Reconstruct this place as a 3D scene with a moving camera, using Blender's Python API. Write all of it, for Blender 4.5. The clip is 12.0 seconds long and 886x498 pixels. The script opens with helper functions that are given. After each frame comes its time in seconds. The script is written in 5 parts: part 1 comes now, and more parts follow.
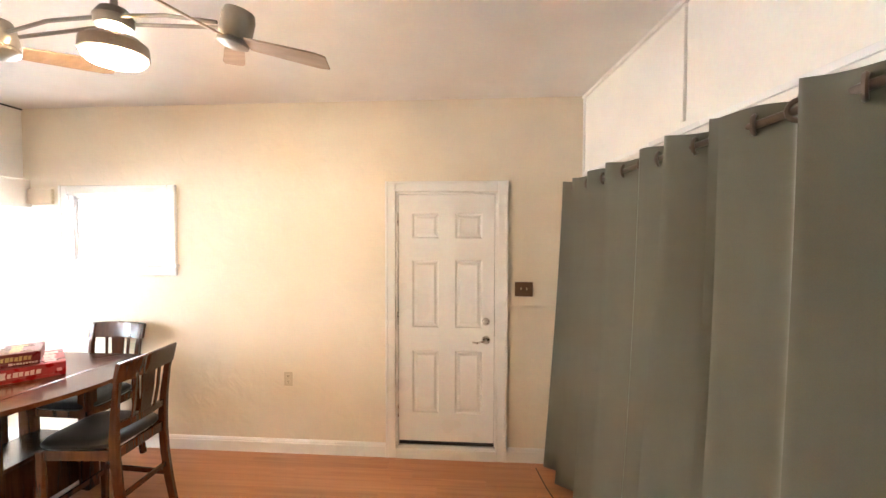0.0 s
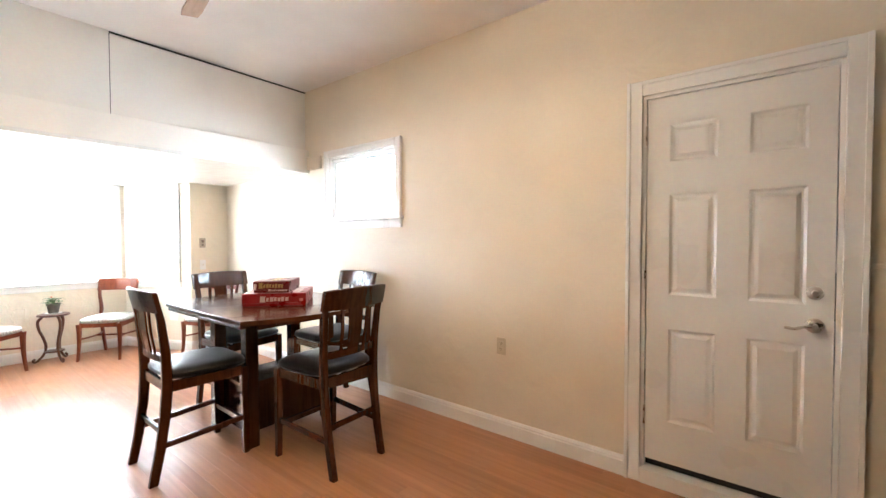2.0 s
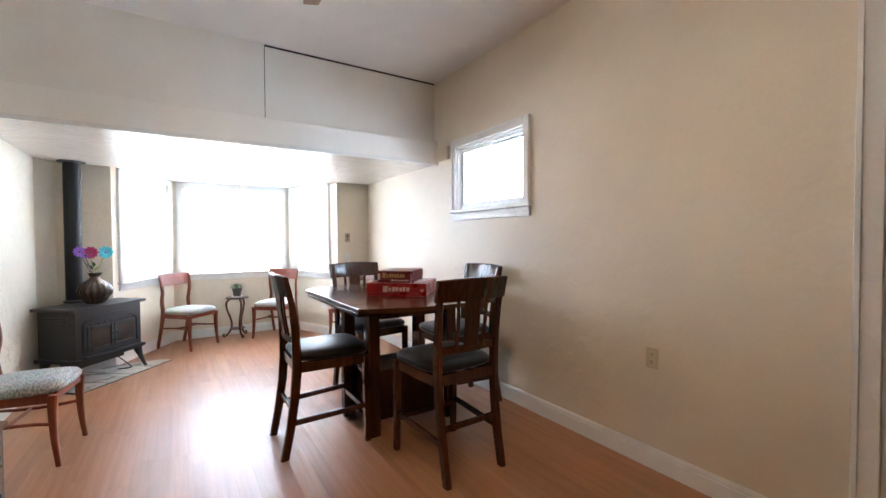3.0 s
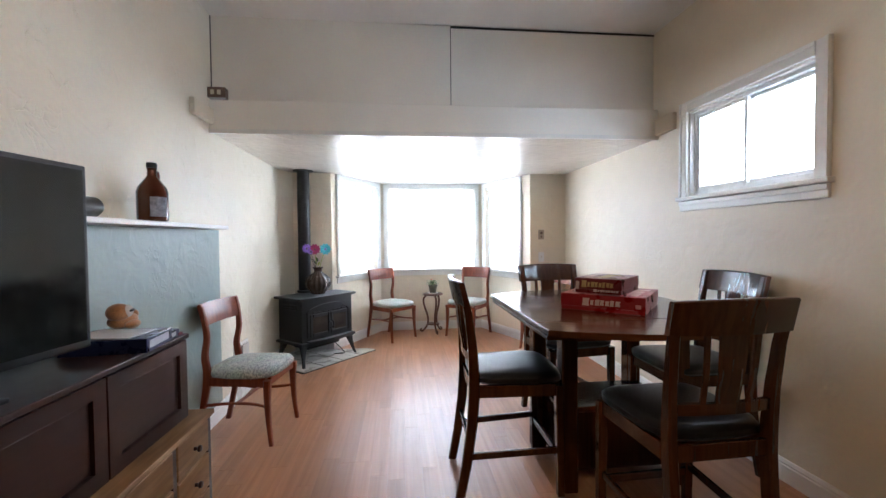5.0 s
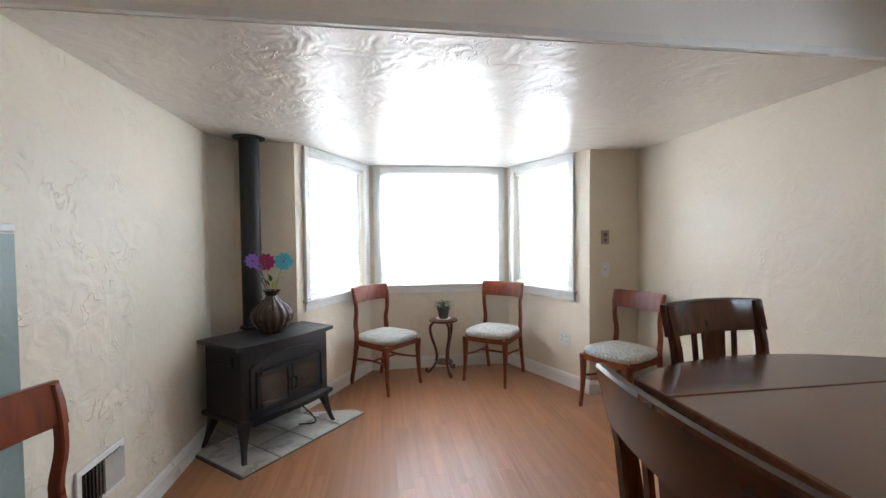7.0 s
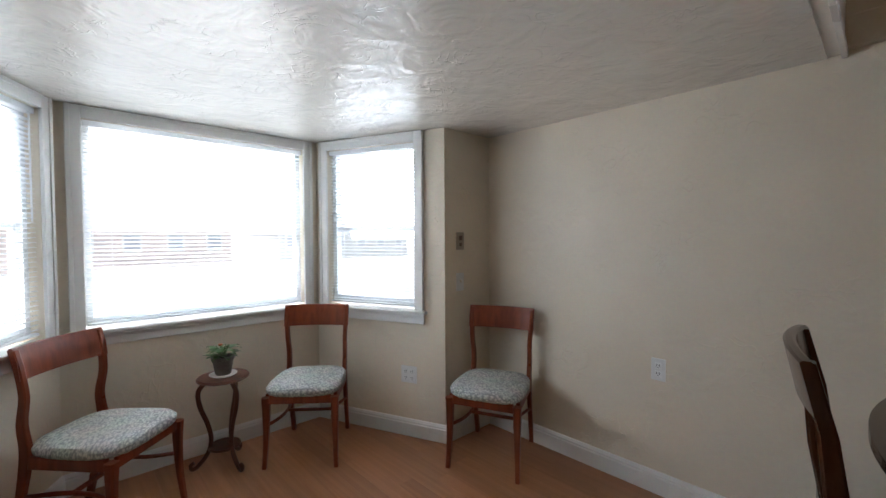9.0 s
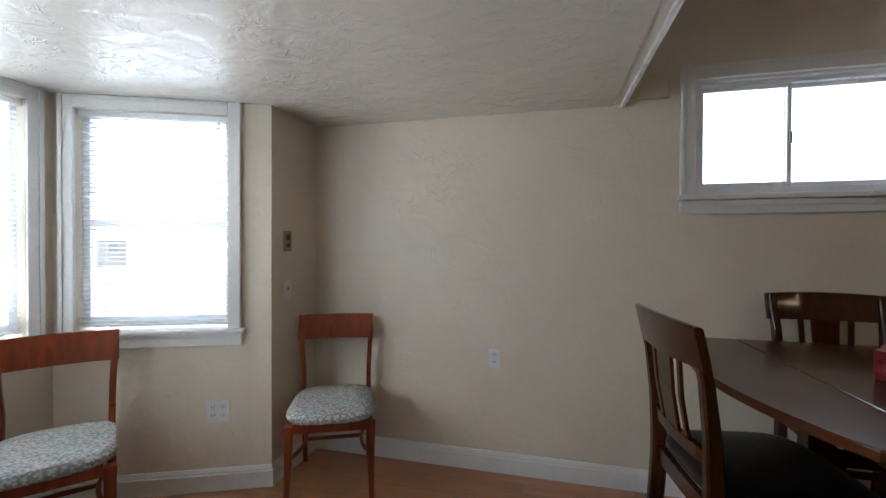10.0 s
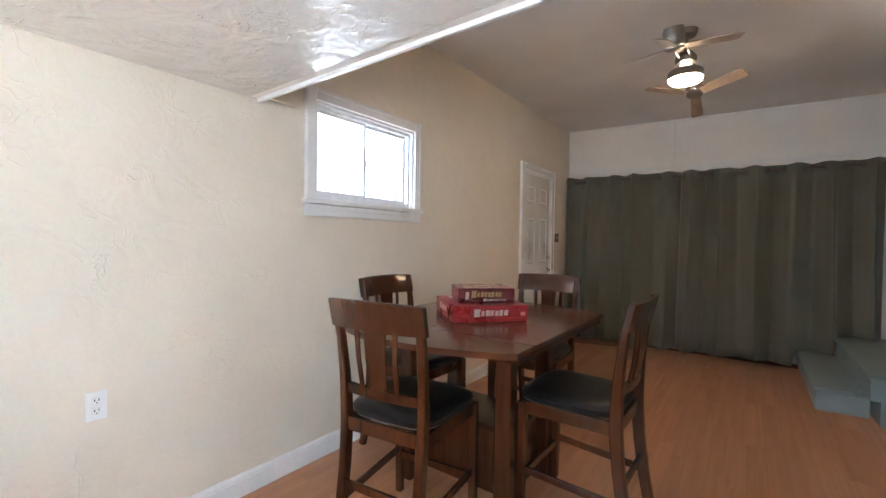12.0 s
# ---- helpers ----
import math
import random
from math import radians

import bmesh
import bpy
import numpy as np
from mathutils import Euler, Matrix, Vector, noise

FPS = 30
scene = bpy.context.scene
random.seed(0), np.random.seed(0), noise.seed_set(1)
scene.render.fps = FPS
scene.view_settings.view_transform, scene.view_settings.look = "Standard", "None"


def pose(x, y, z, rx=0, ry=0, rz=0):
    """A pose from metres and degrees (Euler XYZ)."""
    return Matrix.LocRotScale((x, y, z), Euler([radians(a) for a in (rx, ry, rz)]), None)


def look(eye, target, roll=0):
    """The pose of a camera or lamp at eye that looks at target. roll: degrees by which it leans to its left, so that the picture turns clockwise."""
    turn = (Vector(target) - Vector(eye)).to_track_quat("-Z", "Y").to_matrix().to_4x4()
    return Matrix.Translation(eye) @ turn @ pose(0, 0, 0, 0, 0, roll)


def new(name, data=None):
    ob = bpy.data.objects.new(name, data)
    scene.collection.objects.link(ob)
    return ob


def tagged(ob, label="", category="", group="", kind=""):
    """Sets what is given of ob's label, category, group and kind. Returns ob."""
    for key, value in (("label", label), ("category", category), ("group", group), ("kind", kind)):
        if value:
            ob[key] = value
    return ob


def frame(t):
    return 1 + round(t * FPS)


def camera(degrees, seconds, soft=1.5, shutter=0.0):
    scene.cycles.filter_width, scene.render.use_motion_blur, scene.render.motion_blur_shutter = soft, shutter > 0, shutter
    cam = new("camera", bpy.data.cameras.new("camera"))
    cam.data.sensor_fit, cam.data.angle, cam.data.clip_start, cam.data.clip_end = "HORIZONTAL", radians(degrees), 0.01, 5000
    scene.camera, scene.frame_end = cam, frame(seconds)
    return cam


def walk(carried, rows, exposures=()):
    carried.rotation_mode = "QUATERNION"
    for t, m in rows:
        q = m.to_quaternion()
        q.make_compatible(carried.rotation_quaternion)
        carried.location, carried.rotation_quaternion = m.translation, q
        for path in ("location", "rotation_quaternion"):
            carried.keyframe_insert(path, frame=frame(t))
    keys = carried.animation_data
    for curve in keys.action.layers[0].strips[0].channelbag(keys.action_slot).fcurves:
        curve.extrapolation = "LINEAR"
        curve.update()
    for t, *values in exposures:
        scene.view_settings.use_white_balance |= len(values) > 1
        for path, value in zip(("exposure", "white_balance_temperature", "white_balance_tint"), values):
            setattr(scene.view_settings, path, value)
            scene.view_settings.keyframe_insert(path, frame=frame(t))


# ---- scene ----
cam = camera(94.0, 12.0)
PATH = [
    (0, (-0.289, 0.693, 1.788), (-0.434, 2.687, 1.725), 0.1),
    (0.5, (-0.274, 0.93, 1.712), (-0.625, 2.898, 1.649), 0.1),
    (1, (-0.301, 1.136, 1.611), (-0.934, 3.032, 1.544), -0.2),
    (1.5, (-0.32, 1.304, 1.491), (-1.269, 3.063, 1.435), -0.2),
    (2, (-0.358, 1.465, 1.361), (-1.592, 3.038, 1.31), -0.1),
    (2.5, (-0.443, 1.624, 1.302), (-1.931, 2.959, 1.248), -0.2),
    (3, (-0.499, 1.74, 1.28), (-2.182, 2.819, 1.234), -0.3),
    (3.5, (-0.534, 1.842, 1.305), (-2.37, 2.635, 1.258), -0.5),
    (5.5, (-1.364, 1.968, 1.283), (-3.357, 2.125, 1.227), -0.5),
    (6, (-1.813, 1.939, 1.312), (-3.805, 2.111, 1.249), -0.4),
    (6.5, (-2.234, 1.891, 1.323), (-4.224, 2.077, 1.264), -0.5),
    (8.5, (-3.662, 1.659, 1.361), (-5.367, 2.701, 1.293), -0.1),
    (9, (-3.918, 1.695, 1.335), (-5.381, 3.058, 1.28), -0.3),
    (9.5, (-4.216, 1.607, 1.376), (-5.215, 3.337, 1.288), 0.2),
    (10, (-4.427, 1.591, 1.291), (-4.912, 3.531, 1.274), 0.2),
    (10.5, (-4.668, 1.624, 1.304), (-4.605, 3.623, 1.277), 0.4),
    (11, (-4.905, 1.687, 1.314), (-4.227, 3.568, 1.276), 0.5),
    (11.5, (-5.069, 1.769, 1.325), (-3.893, 3.387, 1.281), 0.3),
    (12, (-5.201, 1.887, 1.317), (-3.595, 3.077, 1.277), 0.7),
]
EXPOSURES = [(0, 3.3, 6150, 10), (1.5, 3.05, 6050, 10), (2.5, 2.2, 5850, 10), (3.5, 1.6, 5520, 10), (5.5, 1.28, 5720, 10), (6.5, 1.0, 5900, 10), (8.5, 0.15, 6000, 10), (9, -0.1, 5920, 10), (9.5, -0.2, 5900, 10), (10.5, 0.3, 5820, 10), (11, 0.72, 5750, 10), (12, 1.55, 5650, 10)]
BAY_WATTS, WINDOW_WATTS, LAMP_STRENGTH = 355.0, 115.0, 40.0
walk(cam, [(t, look(eye, target, roll)) for t, eye, target, roll in PATH], EXPOSURES)

# ---- light ----
world = bpy.data.worlds.new("daylight")
scene.world = world
world.use_nodes = True
wn = world.node_tree.nodes
sky = wn.new("ShaderNodeTexSky")
sky.sky_type, sky.sun_disc, sky.sun_elevation, sky.sun_rotation = "NISHITA", False, radians(58), radians(150)
sky.dust_density = 4.0
wn["Background"].inputs["Strength"].default_value = 0.15
world.node_tree.links.new(sky.outputs[0], wn["Background"].inputs["Color"])
sun = new("sun", bpy.data.lights.new("sun", "SUN"))
sun.data.energy, sun.data.angle, sun.data.color = 5.0, radians(0.5), (1, 0.95, 0.88)
sun.matrix_world = look((0, -4, 12), (-1.4, 0.5, 0))


def sky_lamp(name, eye, target, width, height, watts, colour=(0.84, 0.93, 1.0)):
    """An area lamp outside a window, added to stand for sky or ground light."""
    ob = new(name, bpy.data.lights.new(name, "AREA"))
    ob.data.shape, ob.data.size, ob.data.size_y, ob.data.energy, ob.data.color = "RECTANGLE", width, height, watts, colour
    ob.matrix_world = look(eye, target)
    return ob


sky_lamp("sky_light_bay", (-7.7, 2.39, 2.75), (-6.2, 2.39, 1.0), 3.0, 1.7, BAY_WATTS)
# Uplight added for daylight bounced off the paving onto the ceiling.
sky_lamp("ground_light_bay", (-7.75, 2.39, 0.35), (-5.6, 2.39, 2.0), 3.0, 1.0, BAY_WATTS * 0.5, (1.0, 0.97, 0.92))
sky_lamp("sky_light_bay_north", (-6.95, 4.15, 2.05), (-6.2, 3.0, 1.2), 1.7, 1.7, BAY_WATTS * 0.22)
sky_lamp("sky_light_bay_south", (-6.95, 0.6, 2.05), (-6.2, 1.75, 1.2), 1.7, 1.7, BAY_WATTS * 0.17)
sky_lamp("sky_light_window", (-3.24, 5.3, 2.1), (-3.24, 3.9, 1.82), 3.4, 2.2, WINDOW_WATTS)

# ---- materials ----


def nodes_of(name):
    m = bpy.data.materials.new(name)
    m.use_nodes = True
    nt = m.node_tree
    return m, nt, nt.nodes["Principled BSDF"]


def link(nt, a, b):
    nt.links.new(a, b)


def noise_of(nt, scale, detail=4, distortion=0.0, stretch=(1, 1, 1), rough=0.55, turn=(0, 0, 0)):
    tc = nt.nodes.new("ShaderNodeTexCoord")
    mp = nt.nodes.new("ShaderNodeMapping")
    mp.inputs["Scale"].default_value = stretch
    mp.inputs["Rotation"].default_value = turn
    n = nt.nodes.new("ShaderNodeTexNoise")
    n.inputs["Scale"].default_value, n.inputs["Detail"].default_value = scale, detail
    n.inputs["Distortion"].default_value, n.inputs["Roughness"].default_value = distortion, rough
    link(nt, tc.outputs["Object"], mp.inputs["Vector"])
    link(nt, mp.outputs["Vector"], n.inputs["Vector"])
    return n


def ramp(nt, src, stops):
    r = nt.nodes.new("ShaderNodeValToRGB")
    e = r.color_ramp.elements
    while len(e) < len(stops):
        e.new(0.5)
    for el, (p, c) in zip(e, stops):
        el.position, el.color = p, (*c, 1) if len(c) == 3 else c
    link(nt, src, r.inputs["Fac"])
    return r


def mix(nt, kind, fac, a, b):
    m = nt.nodes.new("ShaderNodeMix")
    m.data_type, m.blend_type = "RGBA", kind
    for sock, v in ((m.inputs["Factor"], fac), (m.inputs["A"], a), (m.inputs["B"], b)):
        if isinstance(v, (int, float)):
            sock.default_value = v
        elif isinstance(v, tuple):
            sock.default_value = (*v, 1)
        else:
            link(nt, v, sock)
    return m.outputs["Result"]


def bump(nt, bsdf, src, strength, distance, prior=None):
    b = nt.nodes.new("ShaderNodeBump")
    b.inputs["Strength"].default_value, b.inputs["Distance"].default_value = strength, distance
    link(nt, src, b.inputs["Height"])
    if prior:
        link(nt, prior.outputs[0], b.inputs["Normal"])
    link(nt, b.outputs[0], bsdf.inputs["Normal"])
    return b


def grey(v):
    return (v, v, v)


def scaled(c, k):
    return tuple(min(1.0, v * k) for v in c)


def painted(name, colour, rough=0.55, relief=0.12, size=9.0, spread=0.06, spec=0.4, swirl=0.0, broad=None, west=None):
    """Paint: faint blotches, brush grain, and trowelled plaster relief where swirl is set."""
    m, nt, b = nodes_of(name)
    big = noise_of(nt, 1.3, 3)
    fine = noise_of(nt, 60, 3)
    r = ramp(nt, big.outputs["Fac"], [(0.3, scaled(colour, 1 - spread)), (0.7, scaled(colour, 1 + spread))])
    c = mix(nt, "MULTIPLY", 0.12, r.outputs[0], fine.outputs["Color"])
    link(nt, c, b.inputs["Base Color"])
    var = 0.07 if relief else 0.0
    rr = ramp(nt, big.outputs["Fac"], [(0.3, grey(max(0, rough - var))), (0.7, grey(rough + var))])
    link(nt, rr.outputs[0], b.inputs["Roughness"])
    b.inputs["Specular IOR Level"].default_value = spec
    b1 = bump(nt, b, fine.outputs["Fac"], relief * 0.5, 0.0012)
    if swirl:
        s = noise_of(nt, size, 2.0, 1.4, (1, 1, 0.8), 0.4)
        line = ramp(nt, s.outputs["Fac"], [(0.47, grey(0)), (0.495, grey(1)), (0.505, grey(0.4)), (0.53, grey(0.2)), (0.57, grey(0))])
        s2 = noise_of(nt, size * 0.55, 3, 0.4)
        patch = ramp(nt, s2.outputs["Fac"], [(0.50, grey(0)), (0.64, grey(1))])
        both = mix(nt, "MULTIPLY", 1.0, line.outputs[0], patch.outputs[0])
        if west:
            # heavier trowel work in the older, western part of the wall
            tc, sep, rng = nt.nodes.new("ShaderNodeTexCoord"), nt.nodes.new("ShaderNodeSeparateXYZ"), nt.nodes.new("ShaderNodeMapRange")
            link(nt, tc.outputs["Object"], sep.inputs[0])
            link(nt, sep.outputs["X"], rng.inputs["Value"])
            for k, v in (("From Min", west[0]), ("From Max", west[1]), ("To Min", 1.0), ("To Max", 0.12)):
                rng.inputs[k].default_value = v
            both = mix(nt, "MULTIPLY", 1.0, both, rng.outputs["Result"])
        b2 = bump(nt, b, both, swirl, 0.005, b1)
        s3 = noise_of(nt, size * 0.75, 2.5, 0.6)
        bump(nt, b, s3.outputs["Fac"], swirl * 0.6 if broad is None else broad, 0.03, b2)
    return m


def wooden(name, dark, light, rough=0.35, grain=(1, 14, 14), size=3.0, spec=0.5, coat=0.0, vary=0.0):
    m, nt, b = nodes_of(name)
    g = noise_of(nt, size, 3, 0.4, grain, 0.5)
    f = noise_of(nt, size * 4, 3, 0.2, grain, 0.5)
    r = ramp(nt, g.outputs["Fac"], [(0.32, dark), (0.68, light)])
    c = mix(nt, "MULTIPLY", 0.12, r.outputs[0], f.outputs["Color"])
    if vary:
        info = nt.nodes.new("ShaderNodeObjectInfo")
        for n in (g, f):
            shift = nt.nodes.new("ShaderNodeVectorMath")
            shift.operation = "SCALE"
            shift.inputs[0].default_value = (37, 53, 71)
            link(nt, info.outputs["Random"], shift.inputs["Scale"])
            link(nt, shift.outputs[0], n.inputs["Vector"].links[0].from_node.inputs["Location"])
        v = ramp(nt, info.outputs["Random"], [(0, grey(1 - vary)), (1, grey(1.0))])
        c = mix(nt, "MULTIPLY", 1.0, c, v.outputs[0])
    link(nt, c, b.inputs["Base Color"])
    wear = noise_of(nt, 5, 4)
    rr = ramp(nt, wear.outputs["Fac"], [(0.3, grey(rough * 0.9)), (0.7, grey(rough * 1.12))])
    link(nt, rr.outputs[0], b.inputs["Roughness"])
    b.inputs["Specular IOR Level"].default_value = spec
    b.inputs["Coat Weight"].default_value = coat
    b.inputs["Coat Roughness"].default_value = 0.1
    bump(nt, b, g.outputs["Fac"], 0.03, 0.001)
    return m


def plain(name, colour, rough=0.5, metal=0.0, spec=0.5, spread=0.1, scale=25.0, relief=0.1, sheen=0.0):
    m, nt, b = nodes_of(name)
    n = noise_of(nt, scale, 4)
    r = ramp(nt, n.outputs["Fac"], [(0.3, scaled(colour, 1 - spread)), (0.7, scaled(colour, 1 + spread))])
    link(nt, r.outputs[0], b.inputs["Base Color"])
    rr = ramp(nt, n.outputs["Fac"], [(0.3, grey(max(0.02, rough - 0.08))), (0.7, grey(rough + 0.08))])
    link(nt, rr.outputs[0], b.inputs["Roughness"])
    b.inputs["Metallic"].default_value, b.inputs["Specular IOR Level"].default_value = metal, spec
    b.inputs["Sheen Weight"].default_value = sheen
    bump(nt, b, n.outputs["Fac"], relief, 0.001)
    return m


def cloth(name, colour, weave=350.0):
    m, nt, b = nodes_of(name)
    n = noise_of(nt, 3, 3, 0, (1, 1, 0.3))
    w = noise_of(nt, weave, 2)
    r = ramp(nt, n.outputs["Fac"], [(0.3, scaled(colour, 0.9)), (0.7, scaled(colour, 1.1))])
    c = mix(nt, "MULTIPLY", 0.3, r.outputs[0], w.outputs["Color"])
    link(nt, c, b.inputs["Base Color"])
    b.inputs["Roughness"].default_value, b.inputs["Specular IOR Level"].default_value = 0.85, 0.2
    b.inputs["Sheen Weight"].default_value = 0.25
    bump(nt, b, w.outputs["Fac"], 0.2, 0.0008)
    return m


def leafy_fabric(name):
    """Grey-green upholstery with small pale leaf flecks."""
    m, nt, b = nodes_of(name)
    tc = nt.nodes.new("ShaderNodeTexCoord")
    mp = nt.nodes.new("ShaderNodeMapping")
    mp.inputs["Scale"].default_value = (1, 2.1, 1)
    mp.inputs["Rotation"].default_value = (0, 0, 0.6)
    v = nt.nodes.new("ShaderNodeTexVoronoi")
    v.inputs["Scale"].default_value = 70
    link(nt, tc.outputs["Object"], mp.inputs["Vector"])
    link(nt, mp.outputs["Vector"], v.inputs["Vector"])
    r = ramp(nt, v.outputs["Distance"], [(0.28, (0.74, 0.73, 0.68)), (0.46, (0.60, 0.60, 0.57)), (0.62, (0.36, 0.37, 0.36))])
    n = noise_of(nt, 8, 3)
    c = mix(nt, "MULTIPLY", 0.3, r.outputs[0], n.outputs["Color"])
    link(nt, c, b.inputs["Base Color"])
    b.inputs["Roughness"].default_value, b.inputs["Specular IOR Level"].default_value = 0.85, 0.2
    w = noise_of(nt, 400, 2)
    bump(nt, b, w.outputs["Fac"], 0.25, 0.001)
    return m


def glass(name, tint=(1, 1, 1), rough=0.0):
    m, nt, b = nodes_of(name)
    b.inputs["Base Color"].default_value = (*tint, 1)
    b.inputs["Transmission Weight"].default_value, b.inputs["Roughness"].default_value, b.inputs["IOR"].default_value = 1.0, rough, 1.45
    return m


def glowing(name, colour, strength):
    m, nt, b = nodes_of(name)
    b.inputs["Base Color"].default_value = (*grey(0.8), 1)
    b.inputs["Emission Color"].default_value, b.inputs["Emission Strength"].default_value = (*colour, 1), strength
    return m


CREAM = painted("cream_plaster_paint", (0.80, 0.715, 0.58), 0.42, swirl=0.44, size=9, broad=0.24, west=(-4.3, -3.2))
CREAM_ROUGH = painted("cream_trowelled_plaster", (0.80, 0.73, 0.60), 0.4, swirl=0.85, size=11, broad=0.40)
CEILING_LOW = painted("gloss_trowelled_ceiling_paint", (0.82, 0.775, 0.70), 0.27, relief=0.0, swirl=0.6, size=10, spec=0.8, broad=0.36)
CEILING_HIGH = painted("flat_ceiling_paint", (0.89, 0.85, 0.80), 0.5, swirl=0.08, size=4)
PANEL_WHITE = painted("white_board_paint", (0.86, 0.825, 0.76), 0.5)
BEAM_PAINT = painted("warm_white_beam_paint", (0.90, 0.865, 0.80), 0.4)
TRIM = painted("white_gloss_trim_paint", (0.84, 0.83, 0.80), 0.3, 0.15, spread=0.03)
GREEN_WALL = painted("sage_green_plaster_paint", (0.27, 0.335, 0.32), 0.42, swirl=0.28, size=9, broad=0.26)
STEP_PAINT = painted("grey_green_step_paint", (0.22, 0.27, 0.26), 0.4)
FLOOR_WOOD = wooden("orange_laminate", (0.40, 0.178, 0.085), (0.50, 0.238, 0.122), 0.34, (0.5, 16, 16), 2.2, 0.55, 0.0, 0.17)
UNDERLAY = plain("dark_underlay", (0.10, 0.045, 0.02), 0.8)
ESPRESSO = wooden("espresso_wood", (0.042, 0.0120, 0.0042), (0.068, 0.0200, 0.0066), 0.22, (14, 14, 0.8), 3.0, 0.45, 0.1)
TABLE_WOOD = wooden("espresso_tabletop_wood", (0.058, 0.0175, 0.0066), (0.092, 0.029, 0.0105), 0.2, (14, 0.8, 14), 2.5, 0.45, 0.1)
CHERRY = wooden("cherry_wood", (0.165, 0.033, 0.012), (0.26, 0.058, 0.021), 0.3, (12, 12, 1.0), 3.0, 0.35, 0.05)
STAND_WOOD = wooden("dark_stand_wood", (0.075, 0.020, 0.010), (0.13, 0.038, 0.018), 0.32, (12, 12, 1.2), 3.0, 0.4, 0.1)
CABINET_WOOD = wooden("dark_cherry_cabinet_wood", (0.019, 0.0062, 0.0044), (0.030, 0.0098, 0.0066), 0.38, (1.5, 12, 12), 3.0, 0.3)
CHEST_WOOD = wooden("worn_oak_chest_wood", (0.15, 0.074, 0.028), (0.25, 0.135, 0.056), 0.55, (1.2, 12, 12), 3.0, 0.3)
LEATHER = plain("black_vinyl", (0.010, 0.009, 0.009), 0.36, spec=0.3, spread=0.2, scale=120, relief=0.06)
UPHOLSTERY = leafy_fabric("leaf_print_fabric")
CURTAIN = cloth("grey_olive_curtain_cloth", (0.158, 0.155, 0.116))
IRON = plain("matt_black_cast_iron", (0.028, 0.028, 0.031), 0.46, spread=0.25, scale=60, relief=0.3)
PIPE = plain("black_stove_pipe", (0.015, 0.015, 0.017), 0.42, 0.3, scale=8)
STOVE_GLASS = plain("sooty_stove_glass", (0.065, 0.052, 0.043), 0.18, scale=6, spread=0.5)
TILE = plain("pale_grey_hearth_tile", (0.50, 0.50, 0.47), 0.3, spread=0.12, scale=6)
GROUT = plain("dark_grout", (0.09, 0.087, 0.083), 0.9)
FAN_METAL = plain("dull_pewter_metal", (0.30, 0.27, 0.235), 0.38, 0.9)
NICKEL = plain("brushed_nickel", (0.55, 0.51, 0.46), 0.3, 1.0)
BRONZE = plain("dark_bronze", (0.14, 0.11, 0.09), 0.4, 0.8)
BLADE = wooden("dull_maple_blade", (0.34, 0.24, 0.165), (0.44, 0.32, 0.23), 0.4, (1, 10, 10), 3.0)
BROWN_PLASTIC = plain("brown_plastic_plate", (0.10, 0.05, 0.028), 0.35)
IVORY = plain("ivory_plastic", (0.56, 0.48, 0.34), 0.35, spread=0.03)
TAN_PLASTIC = plain("tan_plastic", (0.36, 0.29, 0.22), 0.4, spread=0.04)
WHITE_PLASTIC = plain("white_plastic", (0.78, 0.78, 0.76), 0.35, spread=0.03)
SLOT = plain("dark_slot", (0.02, 0.02, 0.02), 0.6)
GREY_METAL = plain("grey_metal", (0.42, 0.42, 0.41), 0.35, 0.7)
VINYL = plain("white_window_vinyl", (0.82, 0.83, 0.84), 0.3, spread=0.02)
SLAT = plain("white_blind_slat", (0.88, 0.88, 0.87), 0.6, spread=0.02)
slat_nt = SLAT.node_tree
slat_mix, slat_through = slat_nt.nodes.new("ShaderNodeMixShader"), slat_nt.nodes.new("ShaderNodeBsdfTranslucent")
slat_through.inputs["Color"].default_value = (0.88, 0.9, 0.92, 1)
slat_mix.inputs["Fac"].default_value = 0.45
link(slat_nt, slat_nt.nodes["Principled BSDF"].outputs[0], slat_mix.inputs[1])
link(slat_nt, slat_through.outputs[0], slat_mix.inputs[2])
link(slat_nt, slat_mix.outputs[0], slat_nt.nodes["Material Output"].inputs["Surface"])
GLASS = glass("window_glass")
AMBER_GLASS = plain("amber_bottle_glass", (0.075, 0.018, 0.008), 0.08, spread=0.15, scale=5)
LABEL = plain("pale_bottle_label", (0.30, 0.31, 0.37), 0.6, spread=0.4, scale=60)
LAMP_GLOW = glowing("lit_frosted_bowl", (1.0, 0.68, 0.38), LAMP_STRENGTH)
GLAZE = plain("brown_glazed_ceramic", (0.055, 0.035, 0.025), 0.22, spread=0.4, scale=14)
POT = plain("mottled_plant_pot", (0.11, 0.10, 0.085), 0.5, spread=0.3)
SOIL = plain("potting_soil", (0.03, 0.02, 0.014), 0.95, relief=0.6)
LEAF = plain("green_leaf", (0.055, 0.13, 0.03), 0.4, spread=0.35, scale=40)
FLOWER_ORANGE = plain("small_orange_flower", (0.6, 0.14, 0.04), 0.5)
PURPLE = plain("violet_petal", (0.30, 0.16, 0.66), 0.35)
MAGENTA = plain("crimson_petal", (0.42, 0.03, 0.14), 0.35)
TURQUOISE = plain("turquoise_petal", (0.12, 0.62, 0.74), 0.35)
LIME = plain("yellow_green_leaf", (0.36, 0.44, 0.06), 0.4)
RED_CARD = plain("red_glossy_card", (0.23, 0.009, 0.012), 0.3, spread=0.04, scale=12)
